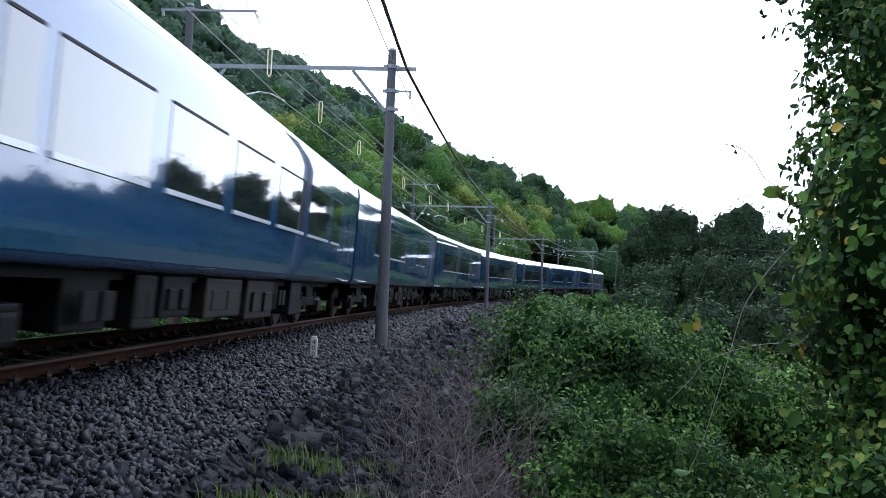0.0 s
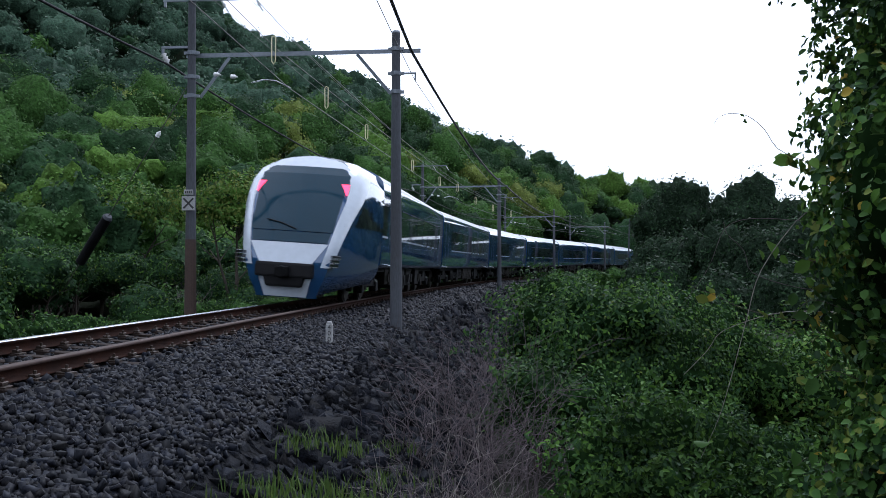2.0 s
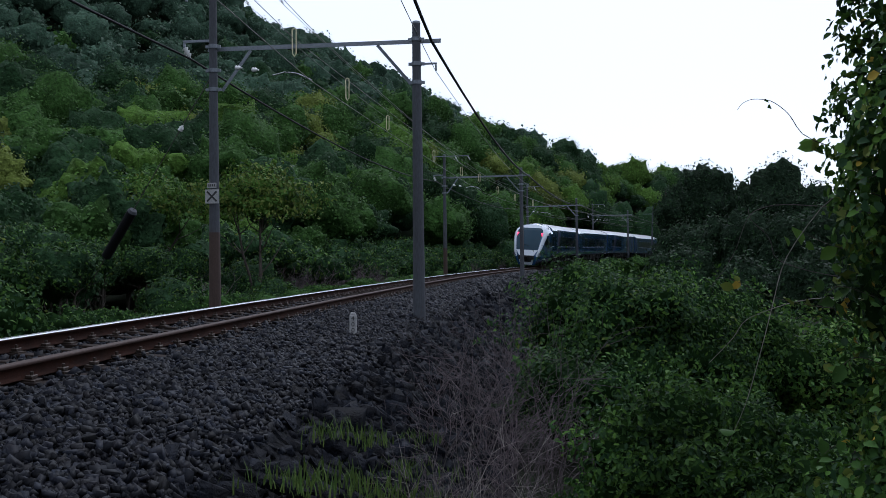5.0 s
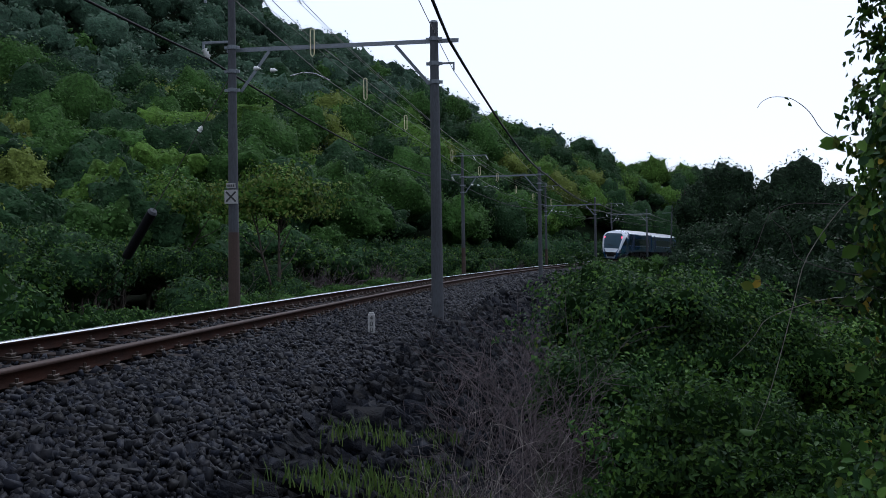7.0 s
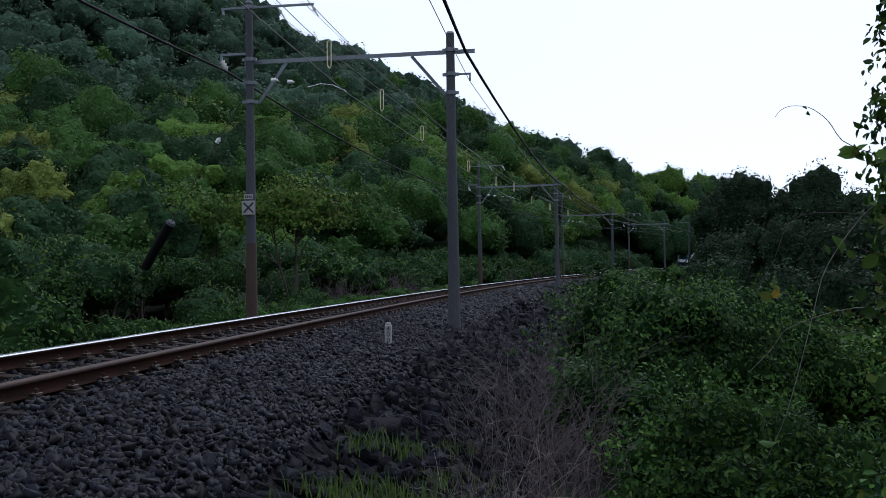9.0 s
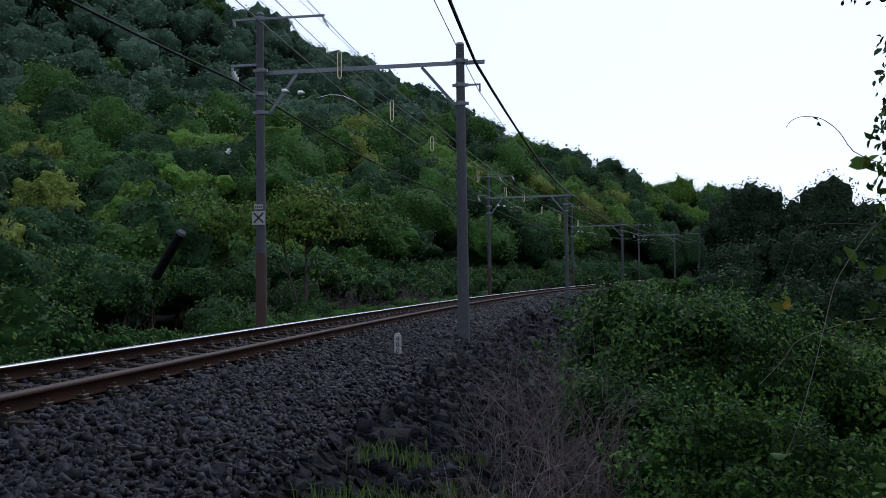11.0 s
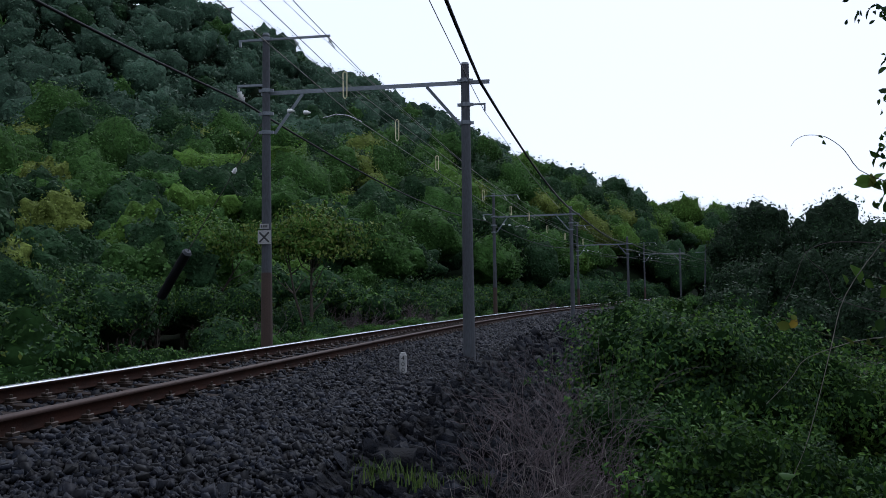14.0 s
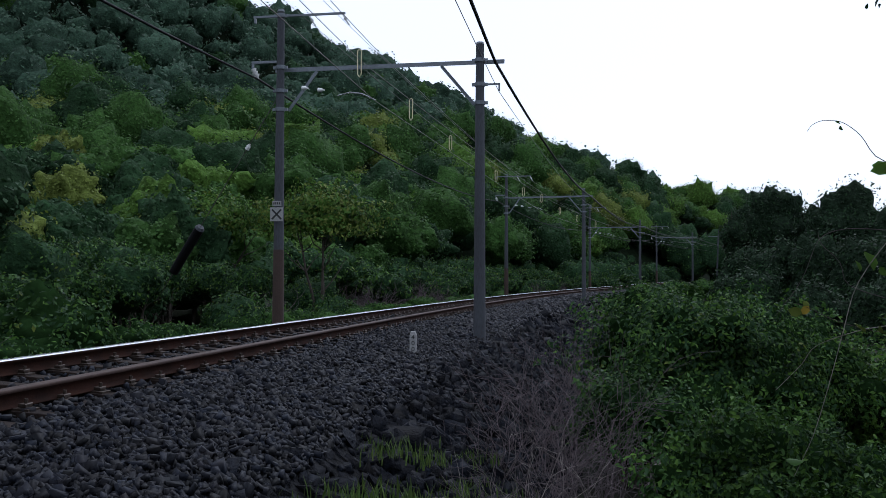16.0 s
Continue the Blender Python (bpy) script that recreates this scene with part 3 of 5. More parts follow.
PORTALS = [
    (-15.0, -2.85, 2.0, -0.9, -0.9, 7.36, 6.4, 5.98, 5.98),
    (21.5, -2.85, 2.0, -0.8, -0.75, 7.36, 6.36, 5.98, 5.99),
    (58.9, -2.97, 2.0, -0.8, -0.8, 7.65, 6.6, 6.18, 6.18),
    (92.4, -2.95, 2.0, -0.8, -0.9, 8.0, 6.55, 5.92, 5.9),
    (129.3, -2.85, 2.0, -0.8, -0.9, 7.79, 6.68, 6.15, 6.15),
]
for k, row in enumerate(PORTALS):
    portal(*row, sign=(k == 1), arm=True)


def far_pole():
    p = thing("line_pole", "slim grey line pole behind the bend", "pole", track_pose(146, 2.2))
    bm = bmesh.new()
    rod(bm, (0, 0, -0.9), (0.35, 0, 8.0), 0.14, 0.1, seg=12)
    part("shaft", bm, CONCRETE, p)
    bm = bmesh.new()
    angle_bar(bm, (-1.2, 0, 7.0), (0.6, 0, 7.0), 0.08)
    part("crossarm", bm, GALV, p)


far_pole()


def wire(name, label, knots, r, sag, mat, group="overhead wires"):
    """A wire hung from support to support; knots: (s, lat, z)."""
    bm = bmesh.new()
    pts = []
    for (a, la, za), (b, lb, zb) in zip(knots, knots[1:]):
        n = 14
        for k in range(n):
            t = k / n
            pts.append(on_track(a, la).lerp(on_track(b, lb), t) + Vector((0, 0, za + (zb - za) * t - 4 * sag * t * (1 - t))))
    a, la, za = knots[-1]
    pts.append(on_track(a, la, za))
    tube(bm, pts, r, 6)
    tagged(link(name, bm, mat, smooth=True), label, "wire", group)


P_S = [-15.0, 21.5, 58.9, 92.4, 129.3, 165.0]
def wires(lats, zs):
    return list(zip(P_S, lats, zs))


wire("contact_wire", "thin contact wire hung above the track", wires([-0.5, -0.5, -0.5, -0.55, -0.55, -0.55], [5.1, 5.12, 5.15, 5.0, 5.1, 5.1]), 0.009, 0.06, WIRE)
wire("messenger_wire", "thin messenger wire above the track", wires([-0.8, -0.85, -0.65, -0.6, -0.6, -0.6], [6.1, 6.08, 6.2, 5.95, 6.1, 6.1]), 0.009, 0.12, WIRE)
wire("feeder_wire", "thin feeder wire above the track", wires([-0.2, -0.25, -0.25, -0.3, -0.3, -0.3], [6.1, 6.1, 6.2, 5.95, 6.15, 6.15]), 0.008, 0.25, WIRE)
wire("feeder_cable", "thick dark feeder cable on the outer poles", wires([-3.42, -3.42, -3.55, -3.5, -3.4, -3.4], [5.75, 5.74, 5.95, 5.7, 5.9, 5.9]), 0.028, 0.55, CABLE)
wire("signal_cable", "thick black twisted cable beside the inner poles", wires([2.75, 2.36, 2.5, 2.45, 2.4, 2.4], [5.95, 5.93, 6.1, 5.85, 6.05, 6.05]), 0.036, 0.5, CABLE)
wire("hanger_strand", "thin strand that carries the black cable", wires([2.68, 2.3, 2.45, 2.4, 2.35, 2.35], [6.04, 6.02, 6.2, 5.95, 6.15, 6.15]), 0.01, 0.47, WIRE)
wire("earth_wire", "thin wire on the small pole brackets", wires([2.42, 2.44, 2.5, 2.45, 2.4, 2.4], [5.25, 5.25, 5.5, 5.3, 5.4, 5.4]), 0.008, 0.35, WIRE)
for lt in (-1.98, -1.15):
    wire("power_wire", "thin bare power wire on the top arms", wires([lt, lt, lt - 0.1, lt, lt, lt], [6.95, 6.95, 7.2, 7.5, 7.3, 7.3]), 0.006, 0.4, WIRE)


def loop_dropper(s, lat, z, height):
    p = track_pose(s, lat, z)
    bm = bmesh.new()
    tube(bm, [p @ Vector(q) for q in ((-0.05, 0, 0), (-0.045, 0, -height * 0.9), (0, 0, -height), (0.045, 0, -height * 0.9), (0.05, 0, 0), (0, 0, 0.03), (-0.05, 0, 0))], 0.014, 5)
    tagged(link("loop_dropper", bm, DROPPER), "narrow cream loop hanging from the wires", "dropper", "loops on the overhead wires")


for s, lat, z, h in ((21.4, -0.86, 6.3, 0.62), (26.0, -0.6, 6.05, 0.6), (32.3, -0.6, 5.98, 0.5), (43, -0.6, 6.0, 0.5), (52, -0.65, 6.1, 0.5), (58.7, -0.65, 6.3, 0.5), (66, -0.6, 6.0, 0.5), (74, -0.6, 5.95, 0.5), (83, -0.6, 5.95, 0.5)):
    loop_dropper(s, lat, z, h)


def guy_wire():
    """Stay of the left pole with its black guard and insulator."""
    top, foot = Vector((-3.95, 21.65, 5.35)), Vector((-8.6, 25.6, -0.6))
    g = thing("guy_wire", "steel stay wire with a black plastic guard", "stay wire", Matrix.Translation(foot))
    d = top - foot
    bm = bmesh.new()
    tube(bm, [d * k for k in (0, 0.25, 0.5, 0.75, 1.0)], 0.012, 6)
    part("strand", bm, WIRE, g)
    n = d.normalized()
    bm = bmesh.new()
    rod(bm, n * 2.5, n * 4.1, 0.125, 0.125, seg=16)
    rod(bm, n * 4.1, n * 4.15, 0.125, 0.08, seg=16)
    part("guard_tube", bm, CABLE, g, "black guard tube with a pale top", smooth=False)
    bm = bmesh.new()
    rod(bm, n * 4.1, n * 4.17, 0.13, 0.09, seg=16)
    part("guard_cap", bm, CONCRETE, g)
    insulator(g, d * 0.8, d * 0.82, 2, 0.06)


guy_wire()


def distance_post():
    m = track_pose(15.9, 1.57, -0.42)
    p = thing("distance_post", "short white trackside post with black digits", "marker post", m @ Matrix.Rotation(radians(8), 4, "Z"))
    bm = bmesh.new()
    box(bm, (0, 0, 0.22), (0.12, 0.1, 0.34), bevel=0.02)
    box(bm, (0, 0, 0.4), (0.09, 0.08, 0.05), bevel=0.02)
    body = part("post_body", bm, WHITEPAINT, p)
    bm = bmesh.new()
    box(bm, (0, 0, 0.0), (0.12, 0.1, 0.14))
    part("post_foot", bm, BLACKPAINT, p, "black foot")
    for k, ch in enumerate("400"):
        cu = bpy.data.curves.new("digit", "FONT")
        cu.body, cu.size, cu.align_x, cu.align_y, cu.extrude = ch, 0.125, "CENTER", "CENTER", 0.002
        tmp = bpy.data.objects.new("digit", cu)
        me = bpy.data.meshes.new_from_object(tmp)
        bpy.data.objects.remove(tmp)
        me.materials.append(BLACKPAINT)
        ob = share("digit", me, body, pose(0, -0.053, 0.325 - k * 0.1, 90, 0, 0) @ Matrix.Diagonal((0.95, 0.85, 1, 1)))


distance_post()


# ---- train ----
SECTION = [(1.30, 0.98), (1.40, 1.01), (1.45, 1.1), (1.47, 1.22), (1.475, 1.36), (1.474, 1.6), (1.453, 2.6), (1.441, 3.05), (1.432, 3.25), (1.395, 3.4), (1.25, 3.55), (0.95, 3.69), (0.6, 3.8), (0.3, 3.87), (0.0, 3.9)]
ROOF_FROM = 9       # the section's point at which the pale roof begins
CAR = 20.0


def side_x(z):
    return float(np.interp(z, [q[1] for q in SECTION], [q[0] for q in SECTION]))


def strip(bm, rings, close=False):
    vs = [[bm.verts.new(q) for q in ring] for ring in rings]
    for a, b in zip(vs, vs[1:]):
        for k in range(len(a) - 1):
            bm.faces.new((a[k], a[k + 1], b[k + 1], b[k]))
    return vs


def shell(bm, pts, y0, y1, step=1.0):
    n = max(1, round((y1 - y0) / step))
    strip(bm, [[(x, y0 + (y1 - y0) * i / n, z) for x, z in pts] for i in range(n + 1)])


def pane(car, y0, y1, z0, z1, mat, name="window", label="", proud=0.006, sill=False, sides=(1, -1)):
    for sx in sides:
        bm = bmesh.new()
        zs = [z0 + (z1 - z0) * k / 4 for k in range(5)]
        a = [[(sx * (side_x(z) + proud), y, z) for z in zs] for y in (y0, y1)]
        b = [[(sx * (side_x(z) - 0.02), y, z) for z in zs] for y in (y0, y1)]
        va, vb = strip(bm, a), [[bm.verts.new(q) for q in r] for r in b]
        for k in range(4):
            bm.faces.new((va[0][k], va[0][k + 1], vb[0][k + 1], vb[0][k]))
            bm.faces.new((va[1][k], va[1][k + 1], vb[1][k + 1], vb[1][k]))
        for e in (0, 4):
            bm.faces.new((va[0][e], va[1][e], vb[1][e], vb[0][e]))
        w = part(name, bm, mat, car, label)
        if sill:
            bm = bmesh.new()
            box(bm, (sx * (side_x(z0) + 0.012), (y0 + y1) / 2, z0 - 0.03), (0.03, y1 - y0, 0.055))
            seal = bmesh.new()
            box(seal, (sx * (side_x(z1) + 0.006), (y0 + y1) / 2, z1 + 0.012), (0.02, y1 - y0, 0.028))
            part("top_seal", seal, RUBBER, w, "thin black seal")
            part("sill", bm, PALE, w, "bright metal sill strip")


def bogie(car, y):
    for sx in (-1, 1):
        bm = bmesh.new()
        box(bm, (sx * 0.98, y, 0.55), (0.16, 2.7, 0.2), bevel=0.03)
        box(bm, (sx * 0.98, y, 0.78), (0.22, 0.7, 0.28), bevel=0.03)
        for dy in (-1.05, 1.05):
            box(bm, (sx * 1.02, y + dy, 0.44), (0.22, 0.36, 0.3), bevel=0.05)
            rod(bm, (sx * 1.0, y + dy * 0.72, 0.45), (sx * 1.0, y + dy * 0.72, 0.75), 0.09, seg=10)
        f = part("bogie_frame", bm, UNDER, car)
        for dy in (-1.05, 1.05):
            bm = bmesh.new()
            rod(bm, (sx * 0.5, y + dy, 0.43), (sx * 0.63, y + dy, 0.43), 0.43, seg=28)
            rod(bm, (sx * 0.63, y + dy, 0.43), (sx * 0.66, y + dy, 0.43), 0.39, 0.37, seg=28)
            rod(bm, (sx * 0.64, y + dy, 0.43), (sx * 0.8, y + dy, 0.43), 0.12, seg=12)
            part("wheel", bm, STEELW, f)
        bm = bmesh.new()
        box(bm, (sx * 1.22, y + 0.2, 0.62), (0.05, 0.55, 0.035))
        part("bogie_step", bm, SILVER, f, "bright metal step")


def underfloor(car, y0, y1, seed):
    rng = random.Random(seed)
    y = y0
    while y < y1 - 0.6:
        w = min(rng.choice((0.7, 1.1, 1.4, 1.8)), y1 - y)
        h = rng.uniform(0.45, 0.68)
        bm = bmesh.new()
        box(bm, (0, y + w / 2, 0.95 - h / 2), (2.45 + rng.uniform(-0.2, 0.15), w - 0.1, h), bevel=0.03)
        for sx in (-1, 1):
            for k in range(2):
                box(bm, (sx * 1.27, y + w * (0.3 + 0.4 * k), 0.95 - h * 0.55), (0.04, w * 0.26, h * 0.5), bevel=0.01)
        part("equipment_box", bm, rng.choice((BOXGREY, UNDER, UNDER)), car)
        y += w + rng.uniform(0.05, 0.5)
    bm = bmesh.new()
    box(bm, (0, (y0 + y1) / 2, 0.93), (2.3, y1 - y0 + 7.0, 0.12))
    part("underframe", bm, UNDER, car)


def door(car, y, wide=0.85, sides=(1, -1)):
    for sx in sides:
        bm = bmesh.new()
        for a, b, c, d in ((y, y + 0.035, 1.05, 3.12), (y + wide, y + wide + 0.035, 1.05, 3.12)):
            zs = [c + (d - c) * k / 6 for k in range(7)]
            strip(bm, [[(sx * (side_x(z) + 0.008), yy, z) for z in zs] for yy in (a, b)])
        strip(bm, [[(sx * (side_x(z) + 0.008), yy, z) for z in (3.1, 3.14)] for yy in (y, y + wide + 0.03)])
        strip(bm, [[(sx * (side_x(z) + 0.008), yy, z) for z in (1.04, 1.08)] for yy in (y, y + wide + 0.03)])
        d = part("door_seal", bm, RUBBER, car, "dark door outline")
        bm = bmesh.new()
        box(bm, (sx * 1.5, y + wide / 2, 1.06), (0.1, wide * 0.9, 0.04), bevel=0.01)
        part("door_step", bm, SILVER, d, "bright door step")


def body_shell(car, y0, y1):
    lower = SECTION[:ROOF_FROM + 1]
    for sx in (1, -1):
        bm = bmesh.new()
        shell(bm, [(sx * x, z) for x, z in lower], y0, y1)
        part("side_wall", bm, NAVY, car, "glossy navy blue side", smooth=True)
        # reflection low on the side, painted as a lighter strip
        bm = bmesh.new()
        zs = [1.0, 1.1, 1.25, 1.33]
        strip(bm, [[(sx * (side_x(z) + 0.005), y, z) for z in zs] for y in (y0, y1)])
        part("reflection_band", bm, BLUESHEEN, car, "lighter blue reflection painted along the bottom")
    bm = bmesh.new()
    up = SECTION[ROOF_FROM:]
    shell(bm, [(x, z) for x, z in up] + [(-x, z) for x, z in up[-2::-1]], y0, y1)
    part("roof", bm, ROOF, car, "smooth pale roof", smooth=True)
    for y in (y0 + 0.01, y1 - 0.01):
        bm = bmesh.new()
        ring = [(x, y, z) for x, z in SECTION] + [(-x, y, z) for x, z in SECTION[-2::-1]]
        bm.faces.new([bm.verts.new(q) for q in ring])
        part("end_wall", bm, NAVY, car)


def gangway(car, y):
    bm = bmesh.new()
    for k in range(5):
        box(bm, (0, y + k * 0.1, 2.2), (1.5 if k % 2 else 1.62, 0.1, 2.5), bevel=0.02)
    part("gangway_bellows", bm, RUBBER, car)
    for sx in (-1, 1):
        bm = bmesh.new()
        box(bm, (sx * 1.36, y + 0.1, 2.15), (0.06, 0.2, 2.1), bevel=0.02)
        part("gap_fairing", bm, RUBBER, car)


def coach(kind):
    """A middle coach; kind sets its windows."""
    car = thing("railcar", "glossy navy express railcar with a pale roof", "railcar", group="cars of the train")
    body_shell(car, 0.22, CAR - 0.22)
    door(car, 1.0)
    if kind != 2:
        door(car, CAR - 1.9)
    if kind == 0:      # large high windows
        ys = [(3.2, 3.75), (4.0, 6.0), (6.5, 8.5), (9.0, 11.0), (11.5, 13.5), (14.0, 16.0), (16.5, 17.4)]
        for k, (a, b) in enumerate(ys):
            pane(car, a, b, 1.88, 2.78, GLASS, sill=True)
        pane(car, 2.75, 3.1, 1.92, 3.16, GLASS, name="end_window")
    elif kind == 1:
        for k in range(8):
            a = 3.0 + k * 1.75
            pane(car, a, a + 1.5, 1.88, 2.78, GLASS, sill=True)
        pane(car, 17.2, 17.55, 1.92, 3.14, GLASS, name="end_window")
    else:
        for k in range(4):
            a = 3.2 + k * 1.6
            pane(car, a, a + 1.4, 1.88, 2.78, GLASS, sill=True)
        pane(car, 13.0, 15.5, 1.88, 2.78, GLASS, sill=True)
    bogie(car, 3.3)
    bogie(car, CAR - 3.3)
    underfloor(car, 5.1, CAR - 5.1, kind + 3)
    gangway(car, CAR - 0.25)
    return car


# outline of the nose: across, up; the face leans back with its height
FACE = [(0.0, 0.22), (0.55, 0.22), (0.72, 0.3), (0.86, 0.6), (0.98, 0.95), (1.1, 1.45), (1.2, 2.0), (1.3, 2.55), (1.31, 2.98), (1.16, 3.36), (0.8, 3.6), (0.4, 3.7), (0.0, 3.73)]
BODY_RING = [(0.0, 0.55), (0.9, 0.45), (1.22, 0.55), (1.38, 0.85), (1.45, 1.2), (1.475, 1.7), (1.475, 2.25), (1.472, 2.75), (1.45, 3.1), (1.24, 3.5), (0.8, 3.74), (0.4, 3.85), (0.0, 3.9)]
NOSE = 4.4


def face_y(x, z):
    """How far back the face lies at a height."""
    back = float(np.interp(z, [0.2, 0.6, 1.0, 1.5, 2.0, 2.6, 3.2, 3.75], [0.22, 0.06, 0.02, 0.16, 0.4, 0.8, 1.3, 2.0]))
    return back + 0.2 * x * x


def face_w(z):
    return float(np.interp(z, [q[1] for q in FACE[2:]], [q[0] for q in FACE[2:]]))


def face_patch(z0, z1, w0, w1, proud, nz=8, nx=10, wmul=None):
    """A piece of the face between two heights, as wide as given below and above."""
    bm = bmesh.new()
    rings = []
    for i in range(nz + 1):
        z = z0 + (z1 - z0) * i / nz
        w = w0 + (w1 - w0) * i / nz
        if wmul:
            w = face_w(z) * wmul
        rings.append([(w * (2 * k / nx - 1), face_y(w * (2 * k / nx - 1), z) - proud, z) for k in range(nx + 1)])
    strip(bm, rings)
    return bm


def tail_car():
    car = thing("driving_railcar", "navy driving railcar with pale sloping nose and red tail lamps", "railcar", group="cars of the train")
    L = 20.6
    body_shell(car, NOSE, L - 0.22)
    # nose sides: from the face's outline to the full body
    n = 10
    for sx in (1, -1):
        rings = []
        for i in range(n + 1):
            t = i / n
            e = math.sin(t * math.pi / 2) ** 0.85
            ring = []
            for (fx, fz), (bx, bz) in zip(FACE, BODY_RING):
                x, z = fx + (bx - fx) * e, fz + (bz - fz) * e ** 1.1
                y0 = face_y(fx, fz)
                ring.append((sx * x, y0 + (NOSE - y0) * t, z))
            rings.append(ring)
        bm = bmesh.new()
        strip(bm, [r[1:11] for r in rings])
        part("nose_side", bm, NAVY, car, "navy side of the nose", smooth=True)
        bm = bmesh.new()
        strip(bm, [r[10:] for r in rings])
        part("nose_roof", bm, PALE, car, "pale top of the nose", smooth=True)
        # pale frame that sweeps up and back along the face's edge
        bm = bmesh.new()
        m = 16
        zs = [0.95 + (3.5 - 0.95) * k / m for k in range(m + 1)]
        inner, outer = [], []
        for z in zs:
            w = face_w(z)
            inner.append((sx * (w - 0.17), face_y(w - 0.17, z) - 0.02, z))
            outer.append((sx * (w + 0.045), face_y(w, z) + 0.02, z))
        back = [(sx * (abs(x) + 0.015 + 0.006 * k), y + 0.05 + 0.0045 * k * k, z + 0.01) for k, (x, y, z) in enumerate(outer)]
        strip(bm, [inner, outer, back])
        part("face_frame", bm, PALE, car, "pale silver frame of the windscreen", smooth=True)
        # tail lamp in the upper corner of the windscreen
        bm = bmesh.new()
        z0, z1 = 2.72, 3.0
        rings = []
        for z in (z0, (z0 + z1) / 2, z1):
            w = face_w(z) - 0.18
            wid = 0.03 + 0.16 * (z - z0) / (z1 - z0)
            rings.append([(sx * (w - wid * k / 3), face_y(w - wid * k / 3, z) - 0.045, z) for k in range(4)])
        strip(bm, rings)
        part("tail_lamp", bm, REDLAMP, car, "glowing red tail lamp")
        # head-lamp cluster low on the side of the nose
        bm = bmesh.new()
        for k in range(3):
            box(bm, (sx * (0.97 + 0.03 * k), 0.44, 1.02 + 0.1 * k), (0.2, 0.55, 0.07), Matrix.Rotation(sx * radians(32), 3, "Z"), bevel=0.01)
        part("lamp_cluster", bm, GLASS, car, "dark lamp cluster with bright bars")
        bm = bmesh.new()
        for k in range(3):
            box(bm, (sx * (0.99 + 0.03 * k), 0.42, 0.98 + 0.1 * k), (0.2, 0.54, 0.014), Matrix.Rotation(sx * radians(32), 3, "Z"))
        part("lamp_bar", bm, SILVER, car)
    part("face_panel", face_patch(0.22, 3.71, 0, 0, 0.0, 26, 14, wmul=1.0), NAVY, car, smooth=True)
    part("windscreen", face_patch(1.78, 3.22, 0.98, 1.1, 0.03, 10, 12), SHIELD, car, "large dark curved windscreen", smooth=True)
    part("screen_top", face_patch(3.22, 3.42, 1.1, 0.86, 0.03, 3, 12), SHIELD, car, "dark upper edge of the windscreen", smooth=True)
    part("brow", face_patch(3.4, 3.725, 0, 0, 0.028, 5, 14, wmul=0.97), PALE, car, "pale brow above the windscreen", smooth=True)
    part("screen_sill", face_patch(1.52, 1.76, 0.9, 0.95, 0.028, 3, 10), SHIELD, car, "black panel under the windscreen", smooth=True)
    part("pale_apron", face_patch(1.02, 1.5, 0.62, 0.93, 0.03, 5, 10), PALE, car, "pale silver apron", smooth=True)
    part("pale_skirt", face_patch(0.24, 0.68, 0.5, 0.62, 0.03, 5, 10), PALE, car, "pale lower skirt", smooth=True)
    bm = bmesh.new()
    box(bm, (0, 0.06, 0.86), (1.35, 0.3, 0.34), bevel=0.05)
    box(bm, (0, 0.12, 0.62), (0.85, 0.3, 0.3), bevel=0.05, taper=1.2)
    hole = part("coupler_recess", bm, RUBBER, car, "black recess round the coupler")
    bm = bmesh.new()
    box(bm, (0, -0.12, 0.82), (0.3, 0.34, 0.24), bevel=0.04)
    rod(bm, (0, -0.3, 0.82), (0, -0.2, 0.82), 0.12, 0.14, seg=14)
    part("coupler", bm, UNDER, hole, "dark steel coupler")
    bm = bmesh.new()
    tube(bm, [(0.15, face_y(0.15, 1.84) - 0.06, 1.82), (-0.2, face_y(0.2, 1.95) - 0.06, 1.95), (-0.6, face_y(0.6, 2.02) - 0.06, 2.03)], 0.016, 6)
    part("wiper", bm, RUBBER, car, "black wiper arm")
    # black glass that runs back from the pillar into the cab window
    for sx in (1, -1):
        bm = bmesh.new()
        rings = []
        for k in range(7):
            z = 1.98 + 0.9 * k / 6
            y0 = face_y(face_w(z), z) + 0.75 + 0.25 * (z - 1.98)
            row = []
            for j in range(6):
                y = y0 + (NOSE + 0.02 - y0) * j / 5
                e = math.sin(min(1.0, (y - y0 + 0.75) / (NOSE - y0 + 0.75)) * math.pi / 2) ** 0.85
                row.append((sx * (face_w(z) + (side_x(z) - face_w(z)) * e + 0.012), y, z))
            rings.append(row)
        strip(bm, rings)
        part("quarter_window", bm, GLASS, car, "black quarter window behind the pillar", smooth=True)
    # cab side window, door, windows
    pane(car, 4.5, 5.25, 1.9, 2.75, GLASS, name="cab_window", sill=True)
    door(car, 5.6, 0.75)
    pane(car, 5.75, 6.2, 1.95, 2.8, GLASS, name="door_window")
    pane(car, 7.4, 7.75, 1.92, 3.16, GLASS, name="end_window")
    for k in range(6):
        a = 7.95 + k * 1.75
        pane(car, a, a + 1.55, 1.88, 2.78, GLASS, sill=True)
    pane(car, 18.65, 19.3, 1.88, 2.78, GLASS)
    bogie(car, 5.0)
    bogie(car, L - 3.3)
    underfloor(car, 6.9, L - 5.1, 2)
    gangway(car, L - 0.25)
    return car


SPEED = 19.2


def tail_at(t):
    return -17.1 + SPEED * t


